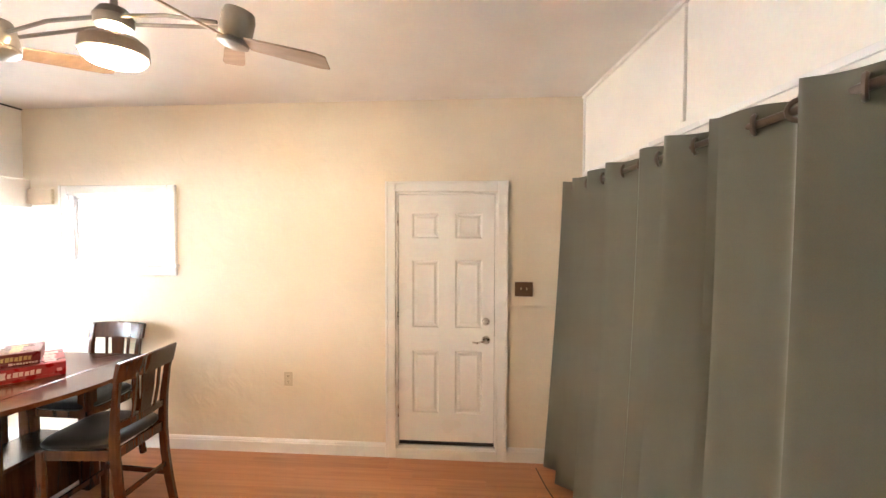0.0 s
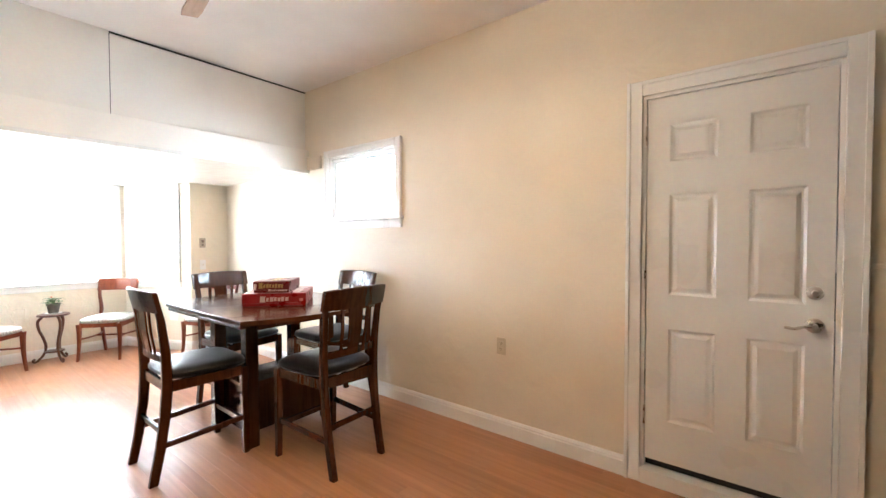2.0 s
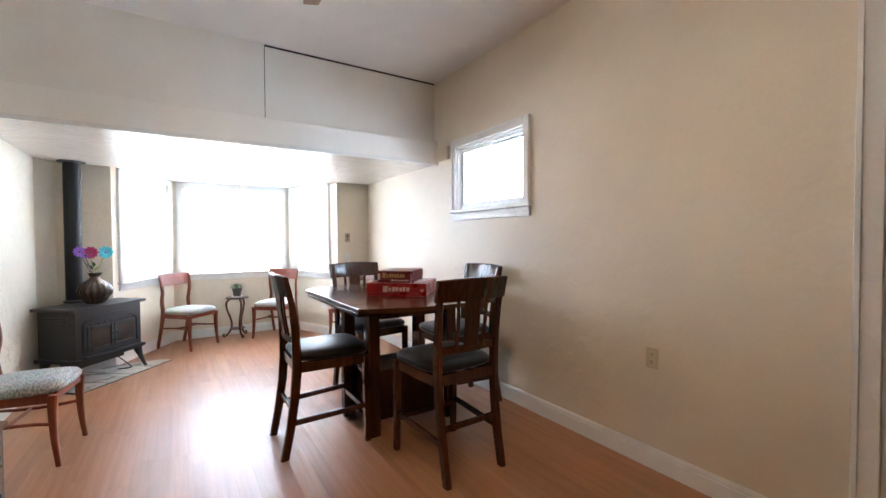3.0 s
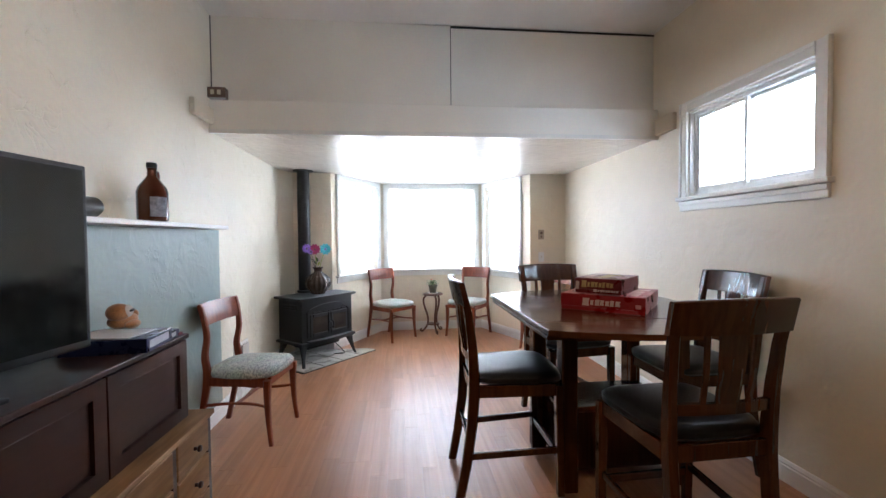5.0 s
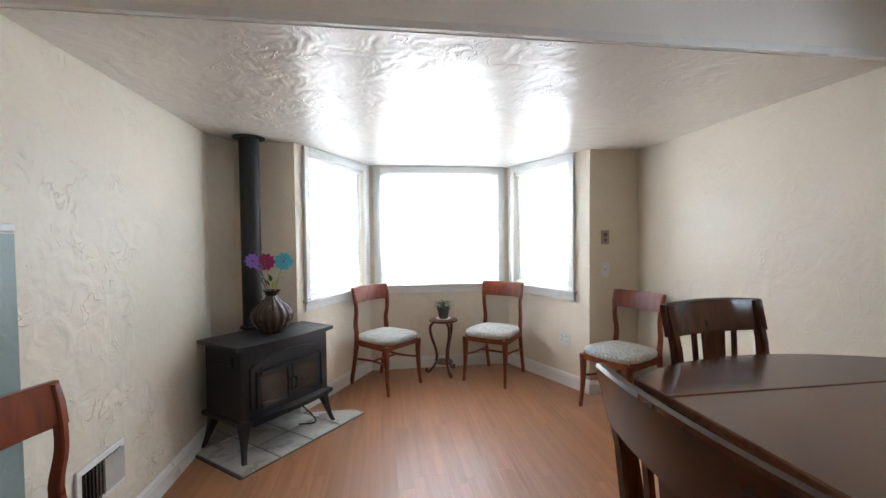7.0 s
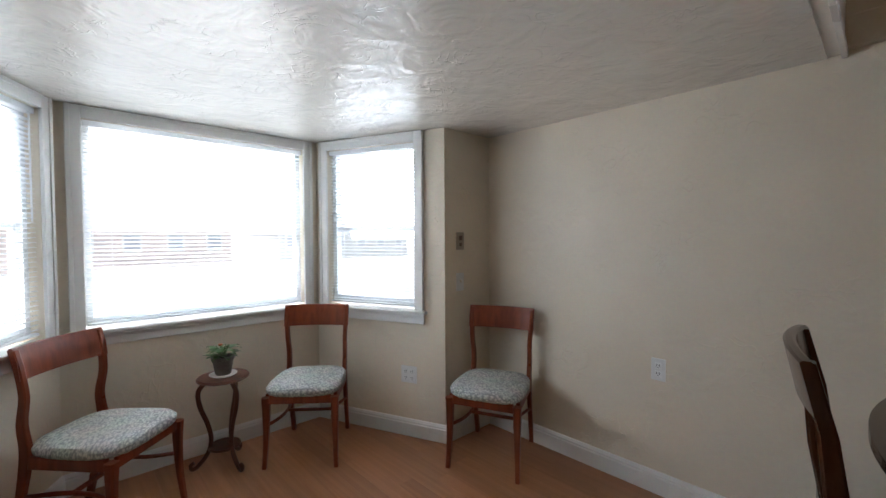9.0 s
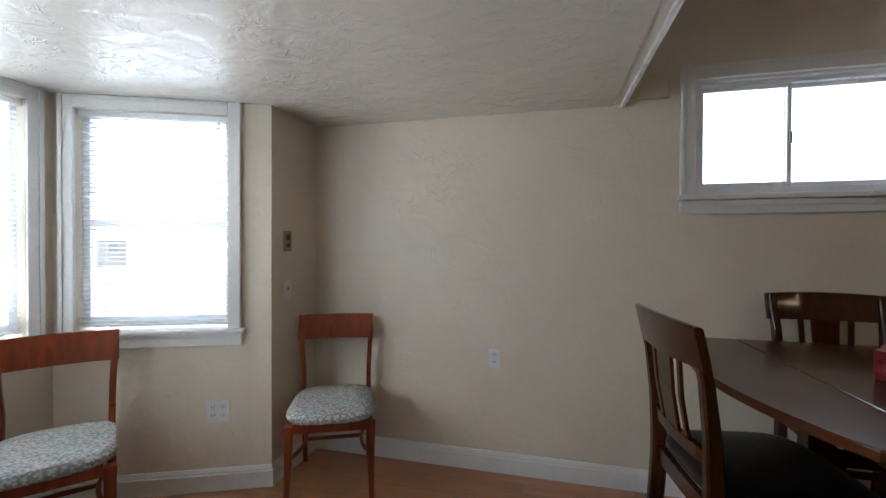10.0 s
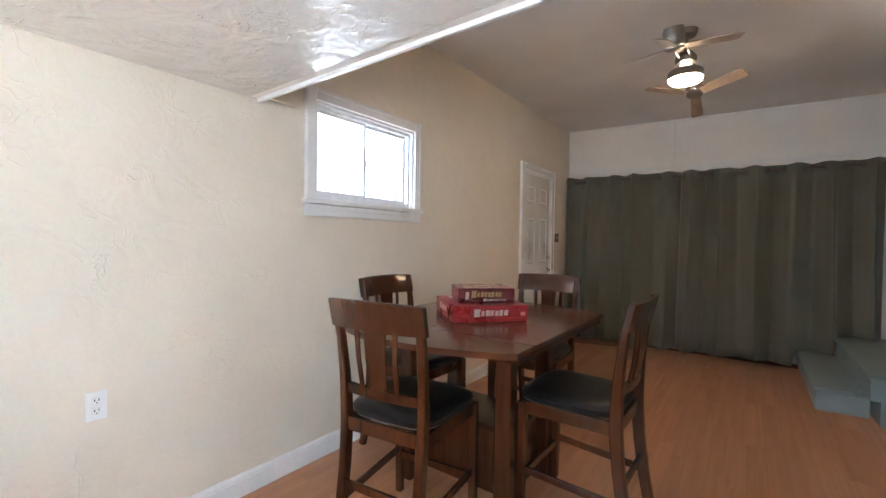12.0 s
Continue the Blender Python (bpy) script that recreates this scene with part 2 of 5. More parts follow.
DARK_RED_CARD = plain("dark_red_glossy_card", (0.10, 0.007, 0.010), 0.3, spread=0.04, scale=12)
PRINT_WHITE = plain("white_print", (0.56, 0.46, 0.43), 0.4)
PRINT_YELLOW = plain("yellow_print", (0.38, 0.28, 0.11), 0.4)
PRINT_PINK = plain("pale_pink_print", (0.50, 0.22, 0.21), 0.4)
BLUE_CARD = plain("dark_blue_card", (0.012, 0.018, 0.075), 0.3, spread=0.2)
PAPER = plain("grey_white_paper", (0.55, 0.56, 0.60), 0.6)
PLUSH = plain("tan_plush", (0.30, 0.135, 0.05), 0.95, spread=0.25, scale=180, relief=0.8, sheen=0.4)
PLUSH_PALE = plain("pale_plush", (0.62, 0.58, 0.52), 0.95, spread=0.15, scale=180, relief=0.8, sheen=0.3)
SCREEN = plain("dark_screen", (0.01, 0.012, 0.013), 0.12, spread=0.05)
BLACK_PLASTIC = plain("black_plastic", (0.014, 0.014, 0.015), 0.4)
CORD = plain("black_cord", (0.012, 0.012, 0.012), 0.5)
# Ground and house colours are lightened to imitate an overexposed view.
CONCRETE = painted("pale_concrete", (0.66, 0.65, 0.62), 0.85, size=3)
BRICK_RED = painted("overexposed_red_siding", (0.74, 0.64, 0.60), 0.8)
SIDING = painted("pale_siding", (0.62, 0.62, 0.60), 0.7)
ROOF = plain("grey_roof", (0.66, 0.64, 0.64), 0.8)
HOUSE_PANE = plain("overexposed_house_pane", (0.48, 0.50, 0.53), 0.3)

# ---- shaping helpers ----


def part(name, bm, material, parent=None, label="", smooth=False, keep=False):
    """Links a bmesh as one mesh object under a thing or a part."""
    me = bpy.data.meshes.new(name)
    bmesh.ops.recalc_face_normals(bm, faces=bm.faces[:])
    if smooth:
        for f in bm.faces:
            f.smooth = True
    bm.to_mesh(me)
    if not keep:
        bm.free()
    if smooth:
        me.set_sharp_from_angle(angle=radians(38))
    me.materials.append(material)
    ob = new(name, me)
    if parent:
        ob.parent = parent
    if label:
        ob["label"] = label
    return ob


def structure(name, bm, material, label, category, smooth=False):
    return tagged(part(name, bm, material, None, "", smooth), label, category, kind="structure")


def thing(name, label, category, m=Matrix(), group=""):
    ob = new(name)
    ob.empty_display_size = 0.1
    ob.matrix_world = m
    return tagged(ob, label, category, group)


def box(bm, x0, x1, y0, y1, z0, z1, bevel=0.0, m=None):
    c = [(x, y, z) for z in (z0, z1) for y in (y0, y1) for x in (x0, x1)]
    v = [bm.verts.new(m @ Vector(p) if m else p) for p in c]
    fs = [bm.faces.new([v[i] for i in q]) for q in ((0, 2, 3, 1), (4, 5, 7, 6), (0, 1, 5, 4), (2, 6, 7, 3), (0, 4, 6, 2), (1, 3, 7, 5))]
    if bevel:
        bmesh.ops.bevel(bm, geom=list({e for f in fs for e in f.edges}), offset=bevel, segments=2, affect="EDGES", profile=0.5)
    return bm


def boxed(*a, **k):
    return box(bmesh.new(), *a, **k)


def loft(bm, rings, closed=True, caps=True):
    """Skins a row of rings of points that have the same count."""
    vs = [[bm.verts.new(p) for p in r] for r in rings]
    n = len(vs[0])
    for a, b in zip(vs, vs[1:]):
        for i in range(n if closed else n - 1):
            bm.faces.new((a[i], a[(i + 1) % n], b[(i + 1) % n], b[i]))
    if caps and closed:
        bm.faces.new(vs[0][::-1])
        bm.faces.new(vs[-1])
    return bm


def limb(bm, path, sizes, chamfer=0.18):
    """A squared limb along a path: sizes are (across x, across y), its edges chamfered. For paths that run mostly upright."""
    rings = []
    for p, (a, b) in zip(path, sizes):
        c = min(a, b) * chamfer
        ring = [(a / 2 - c, -b / 2), (a / 2, -b / 2 + c), (a / 2, b / 2 - c), (a / 2 - c, b / 2), (-a / 2 + c, b / 2), (-a / 2, b / 2 - c), (-a / 2, -b / 2 + c), (-a / 2 + c, -b / 2)]
        rings.append([(p[0] + x, p[1] + y, p[2]) for x, y in ring])
    return loft(bm, rings)


def bar(bm, p0, p1, w, h, bevel=0.003):
    """A squared bar from p0 to p1, w wide and h high."""
    p0, p1 = Vector(p0), Vector(p1)
    d = p1 - p0
    m = Matrix.Translation((p0 + p1) / 2) @ d.to_track_quat("X", "Z").to_matrix().to_4x4()
    return box(bm, -d.length / 2, d.length / 2, -w / 2, w / 2, -h / 2, h / 2, bevel, m)


def tube(bm, path, radius, seg=10, caps=True):
    """A round tube along a path; radius: one number or one for each point."""
    pts = [Vector(p) for p in path]
    rad = [radius] * len(pts) if isinstance(radius, (int, float)) else radius
    rings, side = [], None
    for i, p in enumerate(pts):
        d = (pts[min(i + 1, len(pts) - 1)] - pts[max(i - 1, 0)]).normalized()
        if side is None:
            side = d.orthogonal().normalized()
        side = (side - d * side.dot(d)).normalized()
        up = d.cross(side)
        rings.append([p + rad[i] * (math.cos(a) * side + math.sin(a) * up) for a in (2 * math.pi * k / seg for k in range(seg))])
    return loft(bm, rings, caps=caps)


def lathe(bm, profile, seg=24, centre=(0, 0, 0), flute=0.0, flutes=0):
    rings = []
    for r, z in profile:
        ring = []
        for k in range(seg):
            a = 2 * math.pi * k / seg
            q = r * (1 + flute * math.cos(flutes * a)) if flutes else r
            ring.append((centre[0] + q * math.cos(a), centre[1] + q * math.sin(a), centre[2] + z))
        rings.append(ring)
    return loft(bm, rings)


def prism(bm, outline, z0, z1, bevel=0.0):
    vs0, vs1 = [bm.verts.new((x, y, z0)) for x, y in outline], [bm.verts.new((x, y, z1)) for x, y in outline]
    n = len(outline)
    fs = [bm.faces.new(vs0[::-1]), bm.faces.new(vs1)] + [bm.faces.new((vs0[i], vs0[(i + 1) % n], vs1[(i + 1) % n], vs1[i])) for i in range(n)]
    if bevel:
        bmesh.ops.bevel(bm, geom=list(set(fs[0].edges) | set(fs[1].edges)), offset=bevel, segments=2, affect="EDGES", profile=0.5)
    return bm


def curve_points(points, steps=8):
    """A smooth line through the points."""
    p = [Vector(q) for q in points]
    p = [2 * p[0] - p[1], *p, 2 * p[-1] - p[-2]]
    out = []
    for a, b, c, d in zip(p, p[1:], p[2:], p[3:]):
        for k in range(steps):
            t = k / steps
            out.append(0.5 * (2 * b + (c - a) * t + (2 * a - 5 * b + 4 * c - d) * t * t + (3 * b - a - 3 * c + d) * t ** 3))
    return out + [p[-2]]


def wall_cells(bm, u0, u1, z0, z1, d0, d1, holes, along="x"):
    """A wall along x or y, d0 to d1 thick, with square openings (u0, u1, z0, z1)."""
    us = sorted({u0, u1, *(h[0] for h in holes), *(h[1] for h in holes)})
    zs = sorted({z0, z1, *(h[2] for h in holes), *(h[3] for h in holes)})
    for a, b in zip(us, us[1:]):
        for c, d in zip(zs, zs[1:]):
            if any(h[0] <= a and b <= h[1] and h[2] <= c and d <= h[3] for h in holes):
                continue
            box(bm, *((a, b, d0, d1) if along == "x" else (d0, d1, a, b)), c, d)
    bmesh.ops.remove_doubles(bm, verts=bm.verts[:], dist=1e-5)
    seen = {}
    for f in bm.faces:
        seen.setdefault(tuple(round(v, 4) for v in f.calc_center_median()), []).append(f)
    bmesh.ops.delete(bm, geom=[f for fs in seen.values() if len(fs) > 1 for f in fs], context="FACES")
    return bm


def profile_run(bm, path, profile, closed=False):
    """Sweeps a moulding's profile (out, up) along a floor line, to the line's left, with mitred corners."""
    pts = [Vector((x, y, 0)) for x, y in path]
    rings = []
    for i, p in enumerate(pts):
        a = (p - pts[i - 1]).normalized() if i else None
        b = (pts[i + 1] - p).normalized() if i + 1 < len(pts) else None
        a, b = a or b, b or a
        na, nb = Vector((-a.y, a.x, 0)), Vector((-b.y, b.x, 0))
        n = (na + nb).normalized()
        n = n / max(0.3, n.dot(na))
        rings.append([(p.x + n.x * o, p.y + n.y * o, u) for o, u in profile])
    return loft(bm, rings)


def skew(bm):
    """The curtained east side stands a little out of square."""
    for v in bm.verts:
        v.co.x += east_off(v.co.y)
    return bm


def east_off(y):
    return 0.085 * (3.955 - y)


# ---- the plan ----
NORTH, SOUTH, EAST = 3.952, 0.652, 0.56
HIGH, LOW = 2.856, 2.038
BEAM_X, STUB_X, BAY_X = -4.04, -5.855, -6.805
BAY_N, BAY_S, BAY_CN, BAY_CS = 3.515, 1.175, 3.11, 1.685
STAIR_W, LANDING = -0.93, 0.37
WIN = (-3.695, -2.805, 1.555, 2.135)
DOOR = (-0.900, -0.102, 0.0, 2.132)

# ---- structure ----
structure("floor", boxed(-7.0, EAST + 0.55, SOUTH - 0.15, NORTH + 0.15, -0.12, -0.012), UNDERLAY, "orange wood laminate floor of narrow strips", "floor")
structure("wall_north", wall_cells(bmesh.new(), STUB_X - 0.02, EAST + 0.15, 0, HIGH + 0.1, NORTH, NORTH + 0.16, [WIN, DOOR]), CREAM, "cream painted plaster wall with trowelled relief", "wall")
structure("wall_south", boxed(STUB_X - 0.02, STAIR_W, SOUTH - 0.16, SOUTH, 0, HIGH + 0.1), CREAM_ROUGH, "cream rough plaster wall above the stove side", "wall")
structure("wall_east", skew(boxed(EAST, EAST + 0.15, -1.2, NORTH, 0, HIGH + 0.1)), PANEL_WHITE, "white painted board wall above the curtain", "wall")
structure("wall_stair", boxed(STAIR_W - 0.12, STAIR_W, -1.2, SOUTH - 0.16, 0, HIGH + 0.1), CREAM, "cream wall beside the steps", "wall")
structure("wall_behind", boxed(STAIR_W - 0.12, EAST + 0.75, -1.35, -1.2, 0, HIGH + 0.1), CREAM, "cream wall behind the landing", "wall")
structure("ceiling", boxed(BEAM_X - 0.1, EAST + 0.75, -1.35, NORTH + 0.16, HIGH, HIGH + 0.1), CEILING_HIGH, "off-white smooth high ceiling", "ceiling")
structure("ceiling_low", prism(bmesh.new(), [(BEAM_X - 0.05, SOUTH - 0.1), (BEAM_X - 0.05, NORTH + 0.1), (STUB_X - 0.15, NORTH + 0.1), (STUB_X - 0.15, BAY_N + 0.15), (BAY_X - 0.15, BAY_CN + 0.15), (BAY_X - 0.15, BAY_CS - 0.15), (STUB_X - 0.15, BAY_S - 0.15), (STUB_X - 0.15, SOUTH - 0.1)], LOW, LOW + 0.1), CEILING_LOW, "glossy off-white trowelled plaster low ceiling", "ceiling")
structure("beam", boxed(BEAM_X - 0.09, BEAM_X, SOUTH, NORTH, LOW + 0.004, 2.256, 0.004), BEAM_PAINT, "white painted beam at the drop in the ceiling", "beam")
structure("beam_trim", boxed(BEAM_X - 0.008, BEAM_X + 0.010, SOUTH, NORTH, LOW - 0.014, LOW + 0.016, 0.003), TRIM, "thin white strip along the beam's lower edge", "trim")
structure("wall_west_upper", boxed(BEAM_X - 0.14, BEAM_X - 0.062, 2.335, NORTH, 2.266, HIGH, 0.002), PANEL_WHITE, "white board panel above the beam", "wall")
structure("wall_west_upper", boxed(BEAM_X - 0.14, BEAM_X - 0.045, SOUTH, 2.345, 2.266, HIGH - 0.003, 0.002), PANEL_WHITE, "white board panel above the beam, standing slightly proud", "wall")
structure("ceiling_gap_strip", boxed(BEAM_X - 0.066, BEAM_X - 0.054, 2.35, NORTH, HIGH - 0.014, HIGH - 0.002), SLOT, "dark open joint under the ceiling", "trim")
structure("panel_seam", boxed(BEAM_X - 0.0635, BEAM_X - 0.058, 2.3455, 2.352, 2.266, HIGH - 0.015), SLOT, "dark open joint between the boards", "trim")
structure("beam_end", boxed(BEAM_X + 0.001, BEAM_X + 0.22, NORTH - 0.03, NORTH, LOW + 0.015, LOW + 0.14, 0.006), CREAM, "cream painted block at the beam's end", "trim")
structure("beam_end", boxed(BEAM_X + 0.001, BEAM_X + 0.27, SOUTH, SOUTH + 0.035, LOW + 0.05, LOW + 0.15, 0.006), CREAM, "cream painted block at the beam's end", "trim")
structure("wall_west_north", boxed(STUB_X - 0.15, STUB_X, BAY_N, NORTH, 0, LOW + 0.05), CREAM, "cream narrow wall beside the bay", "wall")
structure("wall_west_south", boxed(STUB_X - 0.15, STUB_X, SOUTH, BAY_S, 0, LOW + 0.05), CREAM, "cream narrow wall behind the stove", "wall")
structure("corner_fillet", prism(bmesh.new(), [(STUB_X + 0.23, SOUTH - 0.001), (STUB_X - 0.001, SOUTH + 0.10), (STUB_X - 0.001, SOUTH - 0.001)], 0, LOW), CREAM_ROUGH, "cream plastered corner fillet", "trim")


def bay_wall(name, p, q, z_sill, z_head, edge0, edge1, label):
    """A bay wall from p to q (room on its left) with one window opening; returns the pose of its line."""
    p, q = Vector((*p, 0)), Vector((*q, 0))
    d = q - p
    length = d.length
    m = Matrix.Translation(p) @ Matrix.Rotation(math.atan2(d.y, d.x), 4, "Z")
    bm = wall_cells(bmesh.new(), 0, length, 0, LOW + 0.05, -0.14, 0, [(edge0, length - edge1, z_sill, z_head)])
    bm.transform(m)
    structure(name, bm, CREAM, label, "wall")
    return m, length


# the bay's walls, walked with the room on the left hand
BAY = [((STUB_X, BAY_N), (BAY_X, BAY_CN), 0.215, 0.10), ((BAY_X, BAY_CN), (BAY_X, BAY_CS), 0.11, 0.11), ((BAY_X, BAY_CS), (STUB_X, BAY_S), 0.10, 0.15)]
SILL_Z, HEAD_Z = 0.865, 1.97


def casing(parent, u0, u1, z0, z1, w, t, name="casing"):
    """Three moulded casing boards round an opening, on the face y = 0 towards +y."""
    for n, (a, b, c, d) in ((name, (u0 - w, u0, z0, z1 + w)), (name, (u1, u1 + w, z0, z1 + w)), (name, (u0, u1, z1, z1 + w))):
        bm = boxed(a, b, 0.0, t, c, d, 0.004)
        flat = (b - a) > (d - c)
        if flat:
            box(bm, a, b, t - 0.001, t + 0.007, d - 0.022, d - 0.002, 0.002)
        else:
            e = (a + 0.002, a + 0.022) if b == u0 else (b - 0.022, b - 0.002)
            box(bm, *e, t - 0.001, t + 0.007, c, d, 0.002)
        part(n, bm, TRIM, parent)


def bay_window(number, m, length, e0, e1):
    win = thing("window_%d" % number, "white sash window with a lowered white slatted blind", "window", m)
    win["kind"] = "structure"
    u0, u1 = e0, length - e1
    casing(win, u0, u1, SILL_Z - 0.012, HEAD_Z, 0.066, 0.018)
    part("window_sill", boxed(u0 - 0.088, u1 + 0.088, -0.06, 0.045, SILL_Z - 0.036, SILL_Z - 0.014, 0.007), TRIM, win)
    bm = boxed(u0 - 0.068, u1 + 0.068, 0.0, 0.016, SILL_Z - 0.102, SILL_Z - 0.037, 0.004)
    box(bm, u0 - 0.068, u1 + 0.068, 0.015, 0.023, SILL_Z - 0.058, SILL_Z - 0.039, 0.003)
    part("apron", bm, TRIM, win)
    # vinyl frame with two sashes
    bm = bmesh.new()
    for a, b, c, d in ((u0, u0 + 0.035, SILL_Z, HEAD_Z), (u1 - 0.035, u1, SILL_Z, HEAD_Z), (u0 + 0.035, u1 - 0.035, SILL_Z, SILL_Z + 0.05), (u0 + 0.035, u1 - 0.035, HEAD_Z - 0.035, HEAD_Z)):
        box(bm, a, b, -0.11, -0.055, c, d, 0.003)
    part("window_frame", bm, VINYL, win)
    mid = (SILL_Z + HEAD_Z) / 2 - 0.02
    part("meeting_rail", boxed(u0 + 0.035, u1 - 0.035, -0.10, -0.06, mid - 0.016, mid + 0.016, 0.003), VINYL, win)
    for c, d in ((SILL_Z + 0.05, mid - 0.016), (mid + 0.016, HEAD_Z - 0.035)):
        pane = part("pane", boxed(u0 + 0.03, u1 - 0.03, -0.085, -0.081, c, d), GLASS, win)
        pane.visible_shadow = False
    # blind
    part("head_rail", boxed(u0 + 0.004, u1 - 0.004, -0.048, -0.012, HEAD_Z - 0.032, HEAD_Z - 0.002, 0.003), SLAT, win)
    z, step, slat = SILL_Z + 0.035, 0.0235, None
    while z < HEAD_Z - 0.045:
        if slat is None:
            bm = bmesh.new()
            arc = [(-0.0125, 0.0035), (-0.006, 0.0006), (0.0, 0.0), (0.006, 0.0006), (0.0125, 0.0035)]
            arc = [(y, -zz + y * 0.15) for y, zz in arc]
            ring = [(y, zz + 0.0006) for y, zz in arc] + [(y, zz - 0.0006) for y, zz in reversed(arc)]
            loft(bm, [[(x, y, zz) for y, zz in ring] for x in (u0 + 0.008, u1 - 0.008)])
            slat = part("slat", bm, SLAT, win)
            piece = slat
        else:
            piece = new("slat", slat.data)
            piece.parent = win
        piece.location = (0, -0.03, z)
        z += step
    part("bottom_rail", boxed(u0 + 0.006, u1 - 0.006, -0.044, -0.016, SILL_Z + 0.004, SILL_Z + 0.018, 0.004), SLAT, win)
    for u in (u0 + 0.12, u1 - 0.12):
        part("ladder_cord", tube(bmesh.new(), [(u, -0.03, SILL_Z + 0.01), (u, -0.03, HEAD_Z - 0.01)], 0.0012, 5), SLAT, win)
    part("tilt_wand", tube(bmesh.new(), [(u0 + 0.05, -0.008, HEAD_Z - 0.03), (u0 + 0.052, -0.006, HEAD_Z - 0.55)], 0.004, 6), SLAT, win)
    part("head_crack", boxed(u0 - 0.055, u1 + 0.055, 0.0, 0.014, LOW - 0.008, LOW - 0.001), SLOT, win, "dark open joint above the casing")
    return win


for i, (p, q, e0, e1) in enumerate(BAY):
    m, length = bay_wall("wall_bay_%d" % (i + 1), p, q, SILL_Z - 0.045, HEAD_Z, e0, e1, "cream wall of the bay under its window")
    bay_window(i + 1, m, length, e0, e1)

# sliding window in the north wall, set high
w4 = thing("window_4", "small high white sliding window with a deep white sill", "window", Matrix.Translation((0, NORTH, 0)) @ Matrix.Rotation(math.pi, 4, "Z"))
w4["kind"] = "structure"
U0, U1, Z0, Z1 = -WIN[1], -WIN[0], WIN[2], WIN[3]
casing(w4, U0, U1, Z0 - 0.001, Z1, 0.07, 0.02)
bm = boxed(U0 - 0.085, U1 + 0.085, -0.10, 0.04, Z0 - 0.03, Z0 - 0.002, 0.006)
part("window_sill", bm, TRIM, w4)
bm = boxed(U0 - 0.07, U1 + 0.07, 0.0, 0.018, Z0 - 0.10, Z0 - 0.031, 0.005)
box(bm, U0 - 0.07, U1 + 0.07, 0.017, 0.026, Z0 - 0.062, Z0 - 0.034, 0.003)
part("apron", bm, TRIM, w4)
for a, b, c, d in ((U0, U0 + 0.012, Z0, Z1), (U1 - 0.012, U1, Z0, Z1), (U0 + 0.012, U1 - 0.012, Z1 - 0.012, Z1)):
    part("reveal", boxed(a, b, -0.155, -0.002, c, d), TRIM, w4)
bm = bmesh.new()
for a, b, c, d in ((U0 + 0.012, U0 + 0.032, Z0, Z1 - 0.012), (U1 - 0.032, U1 - 0.012, Z0, Z1 - 0.012), (U0 + 0.032, U1 - 0.032, Z0, Z0 + 0.035), (U0 + 0.032, U1 - 0.032, Z1 - 0.034, Z1 - 0.012)):
    box(bm, a, b, -0.100, -0.030, c, d, 0.003)
part("window_frame", bm, VINYL, w4)
MID = (U0 + U1) / 2 + 0.015
for n, (a, b, y) in enumerate(((U0 + 0.032, MID + 0.011, -0.076), (MID - 0.011, U1 - 0.032, -0.050))):
    bm = bmesh.new()
    for c, d, e, f in ((a, a + 0.02, Z0 + 0.035, Z1 - 0.034), (b - 0.02, b, Z0 + 0.035, Z1 - 0.034), (a + 0.02, b - 0.02, Z0 + 0.035, Z0 + 0.06), (a + 0.02, b - 0.02, Z1 - 0.054, Z1 - 0.034)):
        box(bm, c, d, y - 0.012, y + 0.012, e, f, 0.003)
    sash = part("sash", bm, VINYL, w4)
    pane = part("pane", boxed(a + 0.018, b - 0.018, y - 0.002, y + 0.002, Z0 + 0.058, Z1 - 0.052), GLASS, sash)
    pane.visible_shadow = False
part("latch", boxed(MID - 0.012, MID + 0.002, -0.038, -0.030, 1.80, 1.86, 0.003), GREY_METAL, w4)

# ---- door in the north wall ----
d1 = thing("door_1", "closed white six-panel door with nickel lever and deadbolt", "door", Matrix.Translation((0, NORTH, 0)) @ Matrix.Rotation(math.pi, 4, "Z"))
d1["kind"] = "structure"
D0, D1, DZ = -DOOR[1], -DOOR[0], DOOR[3]
casing(d1, D0 - 0.004, D1 + 0.004, 0.0, DZ + 0.004, 0.082, 0.022, "door_casing")
for a, b, c, d in ((D0 - 0.003, D0 + 0.014, 0.09, DZ), (D1 - 0.014, D1 + 0.003, 0.09, DZ), (D0 + 0.014, D1 - 0.014, DZ - 0.014, DZ + 0.003)):
    part("jamb", boxed(a, b, -0.15, 0.004, c, d), TRIM, d1)
part("threshold", boxed(D0 - 0.003, D1 + 0.003, -0.15, 0.03, 0.0, 0.085, 0.006), TRIM, d1, "cream painted wooden threshold")
# Dark board added behind the leaf to stop daylight and darken the gap.
part("door_backing", boxed(D0 + 0.0145, D1 - 0.0145, -0.062, -0.047, 0.086, DZ - 0.015), SLOT, d1, "dark board behind the leaf, showing as the gap round the door")
L0, L1, S0, S1 = D0 + 0.018, D1 - 0.018, 0.136, DZ - 0.018


